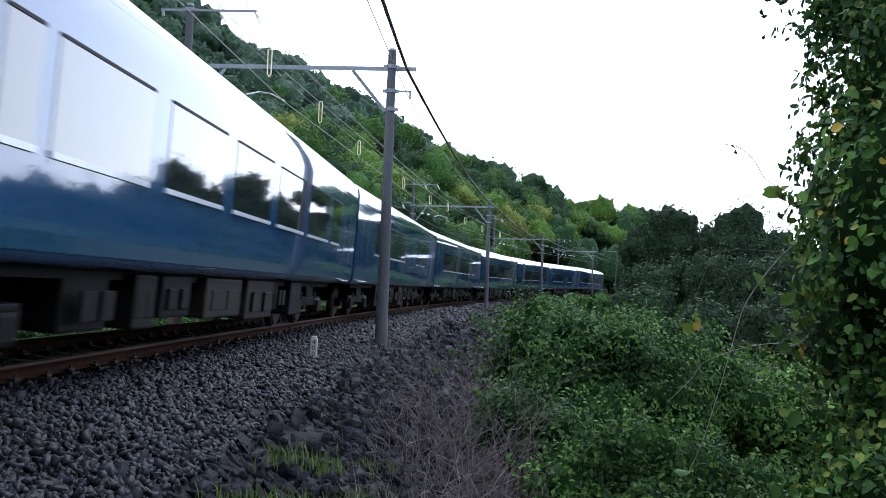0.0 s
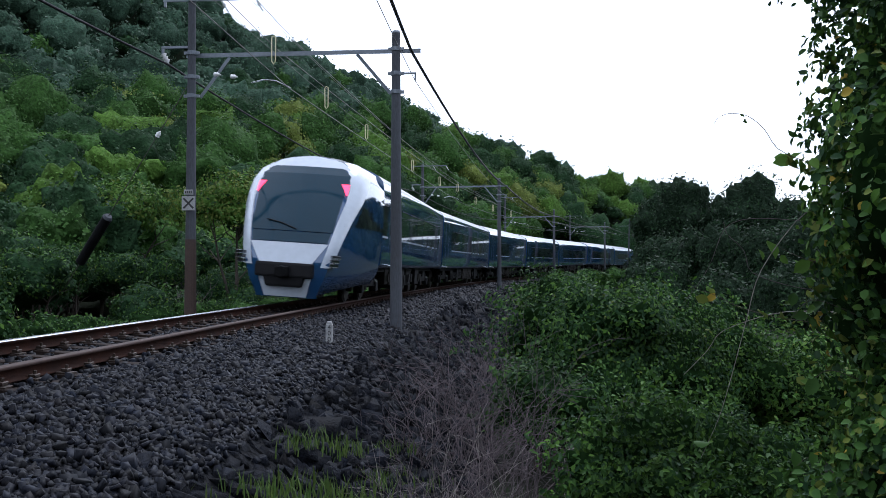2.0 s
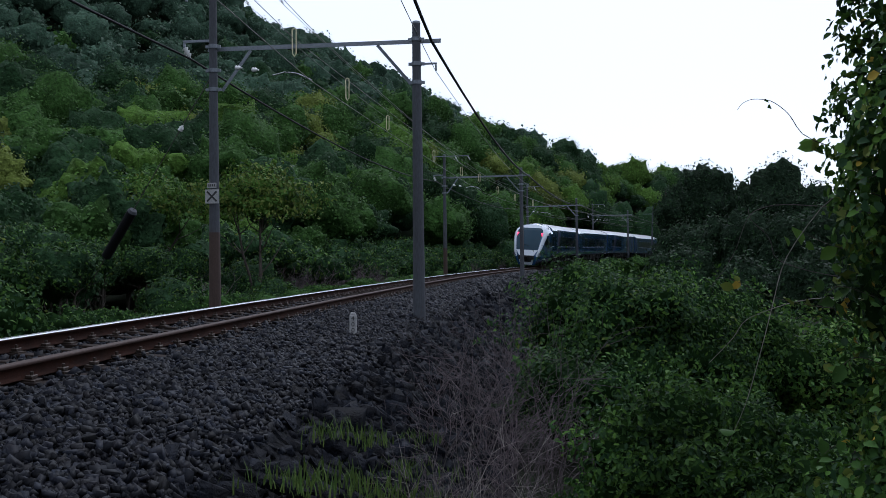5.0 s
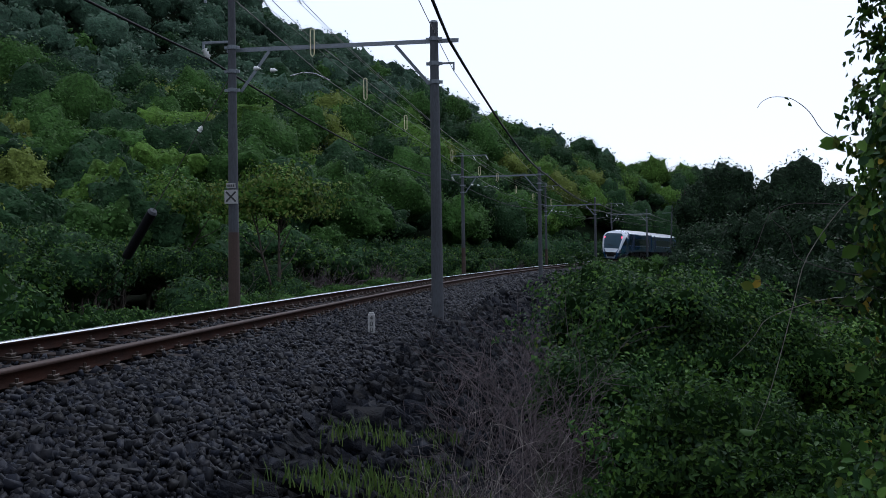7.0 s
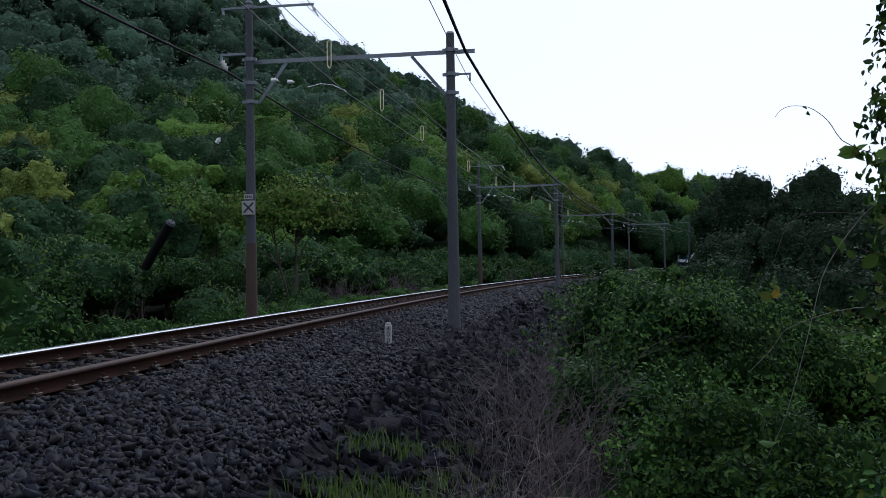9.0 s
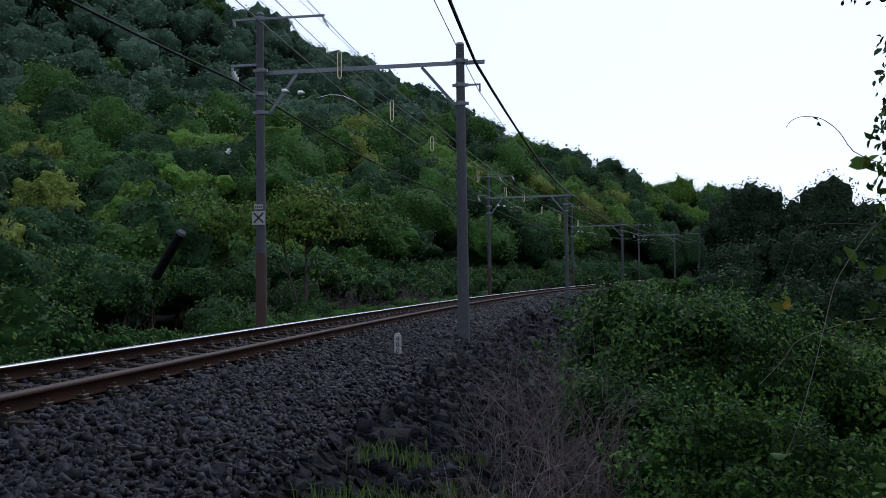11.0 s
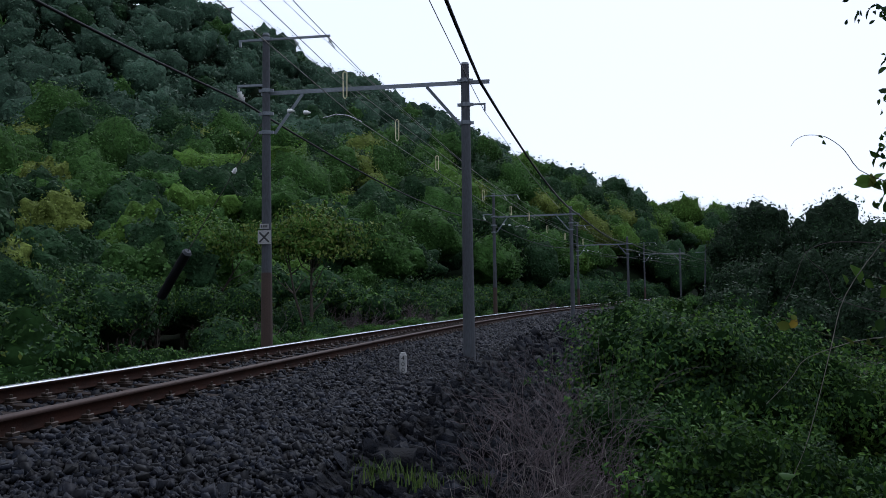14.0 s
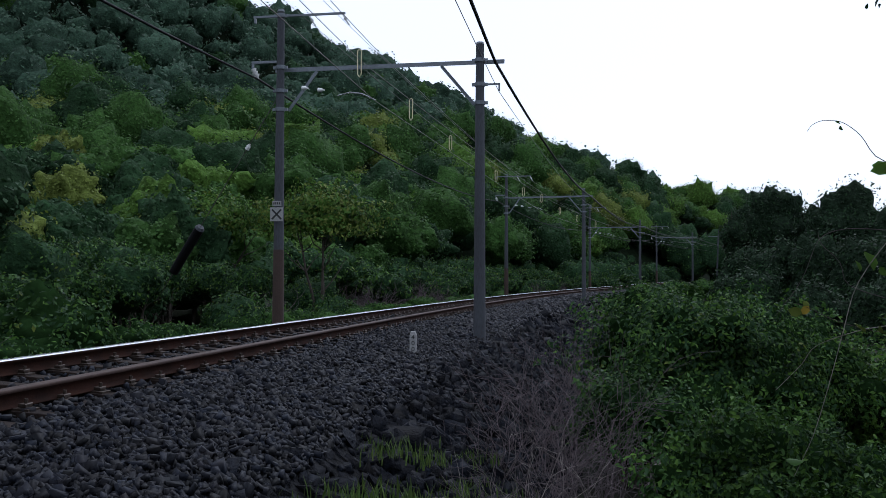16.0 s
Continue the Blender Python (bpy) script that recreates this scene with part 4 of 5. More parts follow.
def car_pose(s, length):
    """A car's rigid pose: its ends' bogies stand on the track."""
    a, b = s + 3.3, s + length - 3.3
    pa, pb = on_track(a, MID, CANT / 2), on_track(b, MID, CANT / 2)
    d = pb - pa
    yaw = math.atan2(-d.x, d.y)
    o = pa - d.normalized() * 3.3
    climb = math.atan2(d.z, math.hypot(d.x, d.y))
    return Matrix.Translation(o) @ Matrix.Rotation(yaw, 4, "Z") @ Matrix.Rotation(climb, 4, "X") @ Matrix.Rotation(LEAN, 4, "Y")


def build_train():
    tail = tail_car()
    cars = [(tail, 0.0, 20.6)]
    first = [coach(0), coach(1), coach(2)]
    order = [0, 2, 1, 0, 1, 2, 1]
    s = 20.6
    used = set()
    for k in order:
        if k in used:
            car = copy_thing(first[k], Matrix())
        else:
            car = first[k]
            used.add(k)
        cars.append((car, s, CAR))
        s += CAR
    return cars


TRAIN = build_train()


def motions():
    times = [0.25 * k for k in range(65)]
    for car, offset, length in TRAIN:
        walk(car, [(t, car_pose(tail_at(t) + offset, length)) for t in times])


# ---- plants ----
def unit(v):
    return v / (np.linalg.norm(v, axis=-1, keepdims=True) + 1e-9)


def leaf_quads(rng, pos, nrm, size, aspect=0.55, droop=0.25, flutter=0.7):
    """One pointed, slightly folded leaf for each place; size may be an array."""
    n = len(pos)
    nr = unit(nrm + rng.normal(0, flutter, (n, 3)))
    tg = unit(np.cross(nr, rng.normal(size=(n, 3))))
    tg[:, 2] -= droop
    tg = unit(tg)
    sd = unit(np.cross(nr, tg))
    nr = np.cross(tg, sd)
    L = (np.broadcast_to(size, n) * rng.uniform(0.65, 1.35, n))[:, None]
    fold = nr * L * 0.09
    v = np.stack([pos - tg * L * 0.5, pos + sd * L * aspect * 0.5 + fold, pos + tg * L * 0.5, pos - sd * L * aspect * 0.5 + fold], 1)
    return v.reshape(-1, 3)


def leaf_blades(rng, pos, nrm, size, aspect=0.55, droop=0.25, flutter=0.6):
    """Leaves seen from near: an oval, pointed blade folded along its midrib."""
    n = len(pos)
    nr = unit(nrm + rng.normal(0, flutter, (n, 3)))
    tg = unit(np.cross(nr, rng.normal(size=(n, 3))))
    tg[:, 2] -= droop
    tg = unit(tg)
    sd = unit(np.cross(nr, tg))
    nr = np.cross(tg, sd)
    L = (np.broadcast_to(size, n) * rng.uniform(0.6, 1.4, n))[:, None]
    w, up = sd * L * aspect * 0.5, nr * L * 0.1
    a, b = pos - tg * L * 0.5, pos + tg * L * 0.5 - nr * L * 0.12
    v = np.stack([a, pos - tg * L * 0.2 + w * 0.9 + up, pos + tg * L * 0.16 + w * 0.85 + up * 0.6, b, pos + tg * L * 0.16 - w * 0.85 + up * 0.6, pos - tg * L * 0.2 - w * 0.9 + up], 1)
    f = np.array([(0, 1, 2, 3), (0, 3, 4, 5)])[None] + (np.arange(n) * 6)[:, None, None]
    return v.reshape(-1, 3), f.reshape(-1, 4)


def quads(n, start=0):
    return np.arange(n * 4, dtype=np.int32).reshape(-1, 4) + start


def ico_sphere(level):
    bm = bmesh.new()
    bmesh.ops.create_icosphere(bm, subdivisions=level, radius=1.0)
    v, f = np.array([q.co[:] for q in bm.verts]), np.array([[q.index for q in a.verts] for a in bm.faces])
    bm.free()
    return v, f


ICO = {k: ico_sphere(k) for k in (3, 4)}


class Crown:
    """A crown made of rounded clumps: its mass, and places for leaves on it."""

    def __init__(self, rng, centre, radii, clumps=24, depth=0.32, sharp=18.0, low=-0.35):
        self.rng, self.centre, self.radii = rng, np.array(centre, float), np.array(radii, float)
        d = unit(rng.normal(size=(clumps * 4, 3)))
        self.tips = d[d[:, 2] > low][:clumps]
        self.reach = rng.uniform(0.8, 1.12, len(self.tips))
        self.depth, self.sharp, self.low = depth, sharp, low

    def radius(self, d):
        near = d @ self.tips.T
        lobe = (1 - self.depth + self.depth * np.exp((near - 1) * self.sharp)) * self.reach
        k = lobe.argmax(1)
        return lobe[np.arange(len(d)), k], k

    def mass(self, level, scale):
        v, f = ICO[level]
        r, _ = self.radius(v)
        r = r * (1 + 0.07 * np.sin(v @ self.rng.normal(0, 9, 3)) + 0.07 * np.sin(v @ self.rng.normal(0, 16, 3)))
        return v * (r * scale)[:, None] * self.radii + self.centre, f

    def leaves(self, n, inner=0.9, outer=1.1, sprigs=0, reach=0.2):
        """Places and outward directions."""
        rng = self.rng
        d = unit(rng.normal(size=(n * 3, 3)))
        d = d[d[:, 2] > self.low - 0.1][:n]
        r, k = self.radius(d)
        grow = rng.uniform(inner, outer, len(d))
        if sprigs:
            m = int(len(d) * 0.16)
            s = unit(rng.normal(size=(sprigs * 3, 3)) + np.array([0, 0, 0.35]))
            s = s[s[:, 2] > -0.2][:sprigs]
            w = rng.integers(0, len(s), m)
            d[:m] = unit(s[w] + rng.normal(0, 0.018, (m, 3)))
            r[:m], k[:m] = self.radius(s)[0][w], self.radius(s)[1][w]
            grow[:m] = 0.95 + reach * rng.uniform(0, 1, m) * rng.uniform(0.4, 1.0, len(s))[w]
        out = unit(d + 1.3 * (d - self.tips[k]) + np.array([0, 0, 0.2]))
        return d * (r * grow)[:, None] * self.radii + self.centre, out


def build_forest():
    """The woods of the near hill and of the dark mountain behind it, past counting."""
    rng = np.random.default_rng(3)
    for name, label, band_, want, gap, leaf, count, size in (
            ("hillside_woods", "dense mixed green broadleaf woods on the hillside", (0.0, 1.04), 540, 0.56, 0.23, 950, (1.8, 4.0)),
            ("mountain_woods", "dark green woods on the mountain behind", (1.04, 2.0), 560, 0.58, 0.46, 190, (2.4, 4.8))):
        near = band_[0] == 0
        V, I, HV, HF, HI = [], [], [], [], []
        spots = []
        tries = 0
        while len(spots) < want and tries < 60000:
            tries += 1
            b = rng.uniform(radians(-31), radians(27 if near else 13))
            cd = np.interp(b, CREST_B, CREST_D)
            foot = np.interp(b, CREST_B, FOOT)
            lo, hi = (foot - 4, cd * band_[1]) if near else (cd * band_[0], cd * band_[1])
            r = math.sqrt(rng.uniform(lo * lo, hi * hi))
            x, y = r * math.sin(b), r * math.cos(b)
            rad = rng.uniform(*size) * (0.75 if r < 60 else 1.0)
            if all((x - q[0]) ** 2 + (y - q[1]) ** 2 > (gap * (rad + q[2])) ** 2 for q in spots):
                spots.append((x, y, rad))
        sx, sy = np.array([q[0] for q in spots]), np.array([q[1] for q in spots])
        gz = land(sx, sy)
        s, lat = track_coords(sx, sy)
        nv = 0
        for (x, y, rad), z, la in zip(spots, gz, lat):
            if la > -9.5:
                continue
            far = math.hypot(x, y)
            tall = rad * rng.uniform(0.8, 1.2)
            crown = Crown(rng, (x, y, z + (0.3 if far < 52 else 1.6) + tall * 0.55 + rng.uniform(0, 1.8)), (rad, rad, tall), int(rng.integers(26, 42)), depth=rng.uniform(0.32, 0.46), sharp=24)
            kind = rng.random()
            if near:
                m = 1 if kind < 0.42 else 0 if kind < 0.8 else 2 if kind < 0.95 else 3
                n = int(count * (1.9 if far < 55 else 1.3 if far < 75 else 1.0) * rad / 3.0)
            else:
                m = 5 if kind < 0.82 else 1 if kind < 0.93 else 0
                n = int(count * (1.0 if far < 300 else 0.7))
            wide = 0.1 if near and far < 90 else 0.17
            pos, o = crown.leaves(n, 1 - wide, 1 + wide)
            lf = leaf * (0.7 if far < 55 else 0.9 if far < 75 else 1.0 if far < 95 else 1.25)
            V.append(leaf_quads(rng, pos, o, lf, 0.75, 0.15, 0.45))
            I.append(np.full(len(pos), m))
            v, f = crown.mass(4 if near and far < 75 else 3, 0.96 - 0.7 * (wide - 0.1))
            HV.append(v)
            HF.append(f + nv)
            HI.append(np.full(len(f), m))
            nv += len(v)
        I = np.concatenate(I)
        ob = raw_mesh(name, np.concatenate(V), quads(len(I)), LEAF, index=I)
        tagged(ob, label, "forest", kind="stuff")
        tagged(raw_mesh(name + "_mass", np.concatenate(HV), np.concatenate(HF), MASS, index=np.concatenate(HI), parent=ob, smooth=True), kind="stuff")


def limb_path(rng, a, d, length, steps=5, bend=0.25, lift=0.0):
    pts = [np.array(a, float)]
    d = np.array(d, float)
    for k in range(steps):
        d = unit(d + rng.normal(0, bend, 3) + np.array([0, 0, lift]))
        pts.append(pts[-1] + d * length / steps)
    return pts, d


def woody(bm, rng, base, height, r, spread=0.5, limbs=6):
    """A tapered trunk with limbs."""
    pts, d = limb_path(rng, base, (rng.normal(0, 0.08), rng.normal(0, 0.08), 1), height, 6, 0.1)
    tube(bm, pts, [r * (1 - 0.75 * k / 6) for k in range(7)], 7)
    for k in range(limbs):
        i = int(rng.integers(2, 6))
        a = rng.uniform(0, 2 * math.pi)
        q, _ = limb_path(rng, pts[i], (math.cos(a) * spread, math.sin(a) * spread, 0.7), height * rng.uniform(0.3, 0.5), 4, 0.25)
        tube(bm, q, [r * 0.4 * (1 - 0.2 * j) for j in range(5)], 5)


def shrub(name, label, category, place, radii, top, leaf, n, mats, clumps=26, seed=1, stems=True, aspect=0.5, low=-0.4, group="", core=0.86, mix=None, droop=0.25, depth=0.34, sprigs=0, inner=0.84, dark=False, level=None, outer=1.08, reach=0.2):
    """A bush or tree: stems, a leafy mass and a crown of single leaves; top is the height of its highest leaves."""
    rng = np.random.default_rng(seed)
    x, y = place
    z0 = float(land(np.array([x]), np.array([y]))[0])
    cz = top - radii[2] * 1.05
    th = thing(name, label, category, Matrix.Translation((x, y, z0)), group=group)
    crown = Crown(rng, (0, 0, cz - z0), radii, clumps, depth, low=low)
    pos, o = crown.leaves(n, inner, outer, sprigs, reach)
    idx = rng.choice(len(mats), len(pos), p=mix)
    close = math.hypot(x, y) < 25
    near = math.hypot(x, y) < 12.5
    if near:
        lv, lf = leaf_blades(rng, pos, o, leaf, aspect, droop)
        part_ = raw_mesh("crown", lv, lf, mats, index=np.repeat(idx, 2), parent=th)
    else:
        part_ = raw_mesh("crown", leaf_quads(rng, pos, o, leaf, aspect, droop, 0.5), quads(len(pos)), mats, index=idx, parent=th)
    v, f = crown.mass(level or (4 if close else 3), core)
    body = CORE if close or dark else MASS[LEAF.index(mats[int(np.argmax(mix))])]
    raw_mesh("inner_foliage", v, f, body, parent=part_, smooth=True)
    if stems:
        bm = bmesh.new()
        tall = max(0.6, cz - z0 + radii[2] * 0.3)
        for k in range(3 if radii[2] < 3 else 1):
            woody(bm, rng, (rng.normal(0, 0.12), rng.normal(0, 0.12), -0.15), tall, 0.03 * radii[2] + 0.02, 0.6, 5)
        part("trunk", bm, BARK, th)
    return th


def spray(name, label, place, height, width, n, mat, seed, r=0.006, twigs=4, z=None, lean=(0, 0), arch=0.0, group="bare brush"):
    """A bare twiggy bush."""
    rng = np.random.default_rng(seed)
    x, y = place
    z0 = float(land(np.array([x]), np.array([y]))[0]) if z is None else z
    th = thing(name, label, "bare bush", Matrix.Translation((x, y, z0)), group=group)
    bm = bmesh.new()
    for k in range(n):
        a, w = rng.uniform(0, 2 * math.pi), rng.uniform(0, 1) ** 0.6
        d = np.array([math.cos(a) * w * width / height + lean[0], math.sin(a) * w * width / height + lean[1], 1.0])
        base = np.array([math.cos(a) * w * width * 0.35, math.sin(a) * w * width * 0.35, -0.1])
        pts, dd = limb_path(rng, base, d + rng.normal(0, 0.22, 3), height * rng.uniform(0.45, 1.1), 6, 0.24, -arch)
        tube(bm, pts, [r * (1 - 0.13 * j) for j in range(7)], 4)
        for j in range(twigs):
            i = int(rng.integers(2, 6))
            e = unit(unit(pts[i] - pts[i - 1]) + rng.normal(0, 0.75, 3))
            q, _ = limb_path(rng, pts[i], e, height * rng.uniform(0.12, 0.35), 3, 0.25)
            tube(bm, q, [r * 0.5, r * 0.42, r * 0.34, r * 0.25], 3)
    part("stem_tangle", bm, mat, th)
    return th


def grass_clump(place, z, n, height, seed, spread=0.4):
    rng = np.random.default_rng(seed)
    th = thing("grass_clump", "fresh green grass tuft on the stony slope", "grass", Matrix.Translation((*place, z)), group="grass tufts")
    a = rng.uniform(0, 2 * math.pi, n)
    base = np.stack([rng.normal(0, spread, n), rng.normal(0, spread, n), np.full(n, -0.03)], 1)
    h = height * rng.uniform(0.4, 1.1, n)
    lean = np.stack([np.cos(a), np.sin(a), np.zeros(n)], 1) * (h * rng.uniform(0.1, 0.6, n))[:, None]
    up = np.stack([np.zeros(n), np.zeros(n), h], 1)
    side = np.stack([-np.sin(a), np.cos(a), np.zeros(n)], 1) * 0.006
    mid = base + up * 0.6 + lean * 0.35
    v = np.stack([base - side, base + side, mid + side, mid - side, mid - side, mid + side, base + up + lean + side * 0.1, base + up + lean - side * 0.1], 1).reshape(-1, 3)
    tagged(raw_mesh("blade_tuft", v, quads(n * 2), GRASS, parent=th), kind="stuff")


def polar(deg_right, d):
    return (d * math.sin(radians(deg_right)), d * math.cos(radians(deg_right)))


build_forest()

# hedge of shrubs along the far side of the line
hedge = np.random.default_rng(21)
k = 0
for s in np.arange(7, 120, 2.3):
    for row in (0, 1, 2) if s > 22 else (0, 1):
        if row == 0 and 18.5 < s < 24:
            continue
        lat = -(4.9 + 2.6 * row + hedge.uniform(0, 1.6))
        q = on_track(s + hedge.uniform(-1, 1), lat)
        far = math.hypot(q.x, q.y)
        rad = hedge.uniform(0.9, 1.5) + (0.6 if row == 2 else 0)
        top = hedge.uniform(0.5, 1.2) + row * 0.75 + (0.35 if s > 40 else 0) + q.z
        bare = hedge.random() < 0.3
        if bare and row == 0:
            spray("bare_shrub", "leafless grey-brown twiggy shrub beside the line", (q.x, q.y), 1.9, 1.2, 46, TWIG, 100 + k, r=0.012, twigs=6)
        else:
            shrub("lineside_shrub", "leafy green shrub growing beside the line", "shrub", (q.x, q.y), (rad, rad, rad * 0.85), top, 0.075 if far < 16 else 0.11 if far < 40 else 0.2, 2000 if far < 40 else 700, LEAF[:4], clumps=18, seed=200 + k, group="lineside shrubs", mix=[0.36, 0.5, 0.12, 0.02], stems=far < 45, sprigs=24, inner=0.86, core=0.88)
        k += 1

# low growth at the foot of the hedge
for s in np.arange(6.5, 66, 1.35):
    q = on_track(s + hedge.uniform(-0.4, 0.4), -hedge.uniform(3.9, 4.7))
    rad = hedge.uniform(0.5, 0.85)
    shrub("verge_shrub", "low green growth along the edge of the ballast", "shrub", (q.x, q.y), (rad * 1.2, rad, rad * 0.7), q.z + hedge.uniform(-0.25, 0.2), 0.08, 700, LEAF[:3], clumps=14, seed=900 + k, stems=False, group="low growth along the line", mix=[0.45, 0.35, 0.2], sprigs=16, reach=0.35)
    k += 1

# wood on the outer side where the line bends away
for s in np.arange(104, 200, 3.4):
    for row in (0, 1, 2, 3, 4) if s > 124 else (0, 1, 2) if s > 112 else (0, 1):
        q = on_track(s + hedge.uniform(-1.2, 1.2), -(6.5 + 4.2 * row + hedge.uniform(0, 1.5)))
        rad = hedge.uniform(1.7, 2.5) + 0.35 * row
        shrub("bend_tree", "shaded green tree on the outer side of the bend", "tree", (q.x, q.y), (rad, rad, rad * 1.15), q.z + 2.6 + 2.0 * row + hedge.uniform(-0.5, 0.8), 0.34, 420, LEAF[:2], clumps=22, seed=700 + k, stems=False, group="trees along the bend", mix=[0.45, 0.55], core=0.95, inner=0.9)
        k += 1

for k in range(10):
    q = polar(12.4 + 0.5 * k, 155 + 5 * (k % 2))
    shrub("bend_tree", "shaded green tree on the outer side of the bend", "tree", q, (3.2, 3.2, 4.0), float(land(np.array([q[0]]), np.array([q[1]]))[0]) + 7.5 + (k % 3), 0.4, 500, LEAF[:2], clumps=24, seed=860 + k, stems=False, group="trees along the bend", mix=[0.4, 0.6], core=0.95, inner=0.9, low=-0.9)

# taller trees in front of the wood
shrub("young_tree", "yellow-green young tree with a thin spreading crown", "tree", polar(-7.6, 37), (3.0, 2.2, 1.8), 5.3, 0.17, 5600, LEAF, clumps=40, seed=51, core=0.6, depth=0.5, inner=0.6, mix=[0.1, 0.05, 0.45, 0.4, 0, 0], sprigs=40)
shrub("young_tree", "fresh green tree with a spreading crown", "tree", polar(-14.6, 37), (2.4, 2.2, 1.7), 4.8, 0.17, 4400, LEAF, clumps=40, seed=52, core=0.7, depth=0.45, inner=0.7, mix=[0.2, 0.05, 0.6, 0.15, 0, 0], sprigs=40)
shrub("young_tree", "dark green bushy tree above the lineside", "tree", polar(-24, 28), (2.2, 2.0, 1.4), 2.3, 0.14, 4000, LEAF, clumps=40, seed=53, core=0.7, depth=0.45, inner=0.7, mix=[0.3, 0.62, 0.08, 0, 0, 0], sprigs=40)

# dark trees inside the bend
for k, (deg, d, top, rad) in enumerate(((18.4, 90, 9.2, 2.9), (20.2, 82, 10.0, 3.1), (22.0, 84, 8.2, 3.0), (24.0, 78, 9.4, 3.4), (26.2, 76, 7.6, 3.2), (28.6, 74, 5.6, 3.0), (31, 72, 4.8, 2.8), (33.5, 70, 4.4, 2.8), (18.6, 76, 4.8, 2.6), (20.5, 70, 4.8, 2.8), (22.6, 68, 5.0, 2.9), (25, 66, 5.2, 3.0), (28, 64, 5.6, 3.2), (31, 62, 5.6, 3.2), (19.2, 62, 2.2, 2.4), (22.5, 58, 2.0, 2.4), (26, 54, 2.2, 2.4), (29.5, 50, 2.4, 2.4), (18.0, 70, 2.4, 2.2))):
    shrub("dark_tree", "tall dark evergreen tree inside the bend", "tree", polar(deg, d), (rad, rad, rad * 1.25), top, 0.27, 2800, [LEAF[4], LEAF[1]], clumps=50, seed=300 + k, group="dark trees inside the bend", mix=[0.7, 0.3], low=-0.8, core=0.84, inner=0.8, outer=1.06, depth=0.42, level=4)

for k in range(10):
    q = Vector((*polar(18.7 - 0.09 * k + 0.9 * (k % 2), 94 + 6 * k), 0.7 + 0.06 * k))
    shrub("dark_tree", "dark evergreen tree close beside the line in the bend", "tree", (q.x, q.y), (2.6, 2.6, 3.6), q.z + 6.2 + 1.2 * (k % 3), 0.26, 1500, [LEAF[4], LEAF[1]], clumps=36, seed=340 + k, group="dark trees inside the bend", mix=[0.7, 0.3], low=-0.9, core=0.84, outer=1.06, depth=0.42)

for k, s in enumerate(np.arange(70, 128, 4.0)):
    q = on_track(s, 4.0 + 1.6 * (k % 2))
    shrub("inner_shrub", "green shrub on the inner side of the bend", "shrub", (q.x, q.y), (1.5, 1.5, 1.1), q.z + 0.25 + 0.25 * (k % 3), 0.18, 1000, LEAF[:3], clumps=20, seed=380 + k, stems=False, group="shrubs inside the bend", mix=[0.45, 0.35, 0.2])

# unseen trees added to block light from behind; the train mirrors the last two
for k, (deg, d, top, rad) in enumerate(((84, 15, 4.4, 2.8), (104, 14, 6.0, 3.2), (126, 12, 6.5, 3.2), (148, 12, 7.0, 3.4), (170, 11, 7.0, 3.4), (192, 12, 6.5, 3.2), (212, 13, 6.0, 3.2), (66, 24, 3.0, 2.6), (56, 28, 2.8, 2.6))):
    shrub("unseen_tree", "added broadleaf tree out of view, for shade and mirroring", "tree", polar(deg, d), (rad, rad, top * 0.55), top, 0.3, 1500, [LEAF[1], LEAF[0]], clumps=30, seed=640 + k, group="trees round the clearing", mix=[0.6, 0.4], low=-0.9, dark=True)

# bushes below the embankment
shrub("big_bush", "large rounded bush of glossy green leaves", "bush", polar(15.4, 15.5), (2.35, 2.0, 1.75), 1.4, 0.085, 19000, LEAF, clumps=26, seed=61, mix=[0.35, 0.47, 0.17, 0.01, 0, 0], depth=0.55, sprigs=150, reach=0.26, inner=0.74, core=0.76)
shrub("bush", "green leafy bush behind the big one", "bush", polar(21.0, 17), (2.0, 1.8, 1.5), 0.55, 0.09, 11000, LEAF, clumps=26, seed=62, mix=[0.5, 0.2, 0.3, 0, 0, 0], depth=0.48, sprigs=110, reach=0.26, inner=0.76, core=0.78)
shrub("bush", "shady green bush at the foot of the slope", "bush", polar(11.6, 13.0), (1.15, 1.1, 1.0), -0.15, 0.08, 5500, LEAF, clumps=30, seed=63, mix=[0.45, 0.5, 0.05, 0, 0, 0], depth=0.45, sprigs=40, inner=0.72, core=0.74)
shrub("bush", "light green vine-covered bank of leaves", "bush", polar(27, 18.5), (3.0, 2.4, 1.75), 0.1, 0.1, 11000, LEAF, clumps=30, seed=64, mix=[0.4, 0.08, 0.45, 0.07, 0, 0], depth=0.46, sprigs=110, reach=0.26, inner=0.76, core=0.78)
shrub("front_bush", "low leafy bush with pale green shoots", "bush", polar(18.0, 7.6), (1.0, 0.9, 0.9), -0.02, 0.052, 11500, LEAF, clumps=24, seed=65, mix=[0.5, 0.28, 0.22, 0, 0, 0], depth=0.52, sprigs=120, reach=0.3, inner=0.72, core=0.74)
shrub("front_bush", "low dark leafy bush", "bush", polar(25, 7.2), (1.15, 1.0, 0.8), -0.4, 0.058, 8500, LEAF, clumps=24, seed=66, mix=[0.45, 0.35, 0.2, 0, 0, 0], depth=0.52, sprigs=100, reach=0.3, inner=0.74, core=0.76)
shrub("front_bush", "low green leafy bush with mixed leaves", "bush", polar(22, 10.5), (1.5, 1.3, 1.15), -0.2, 0.062, 10000, LEAF, clumps=26, seed=67, mix=[0.45, 0.35, 0.2, 0, 0, 0], depth=0.52, sprigs=100, reach=0.3, inner=0.74, core=0.76)

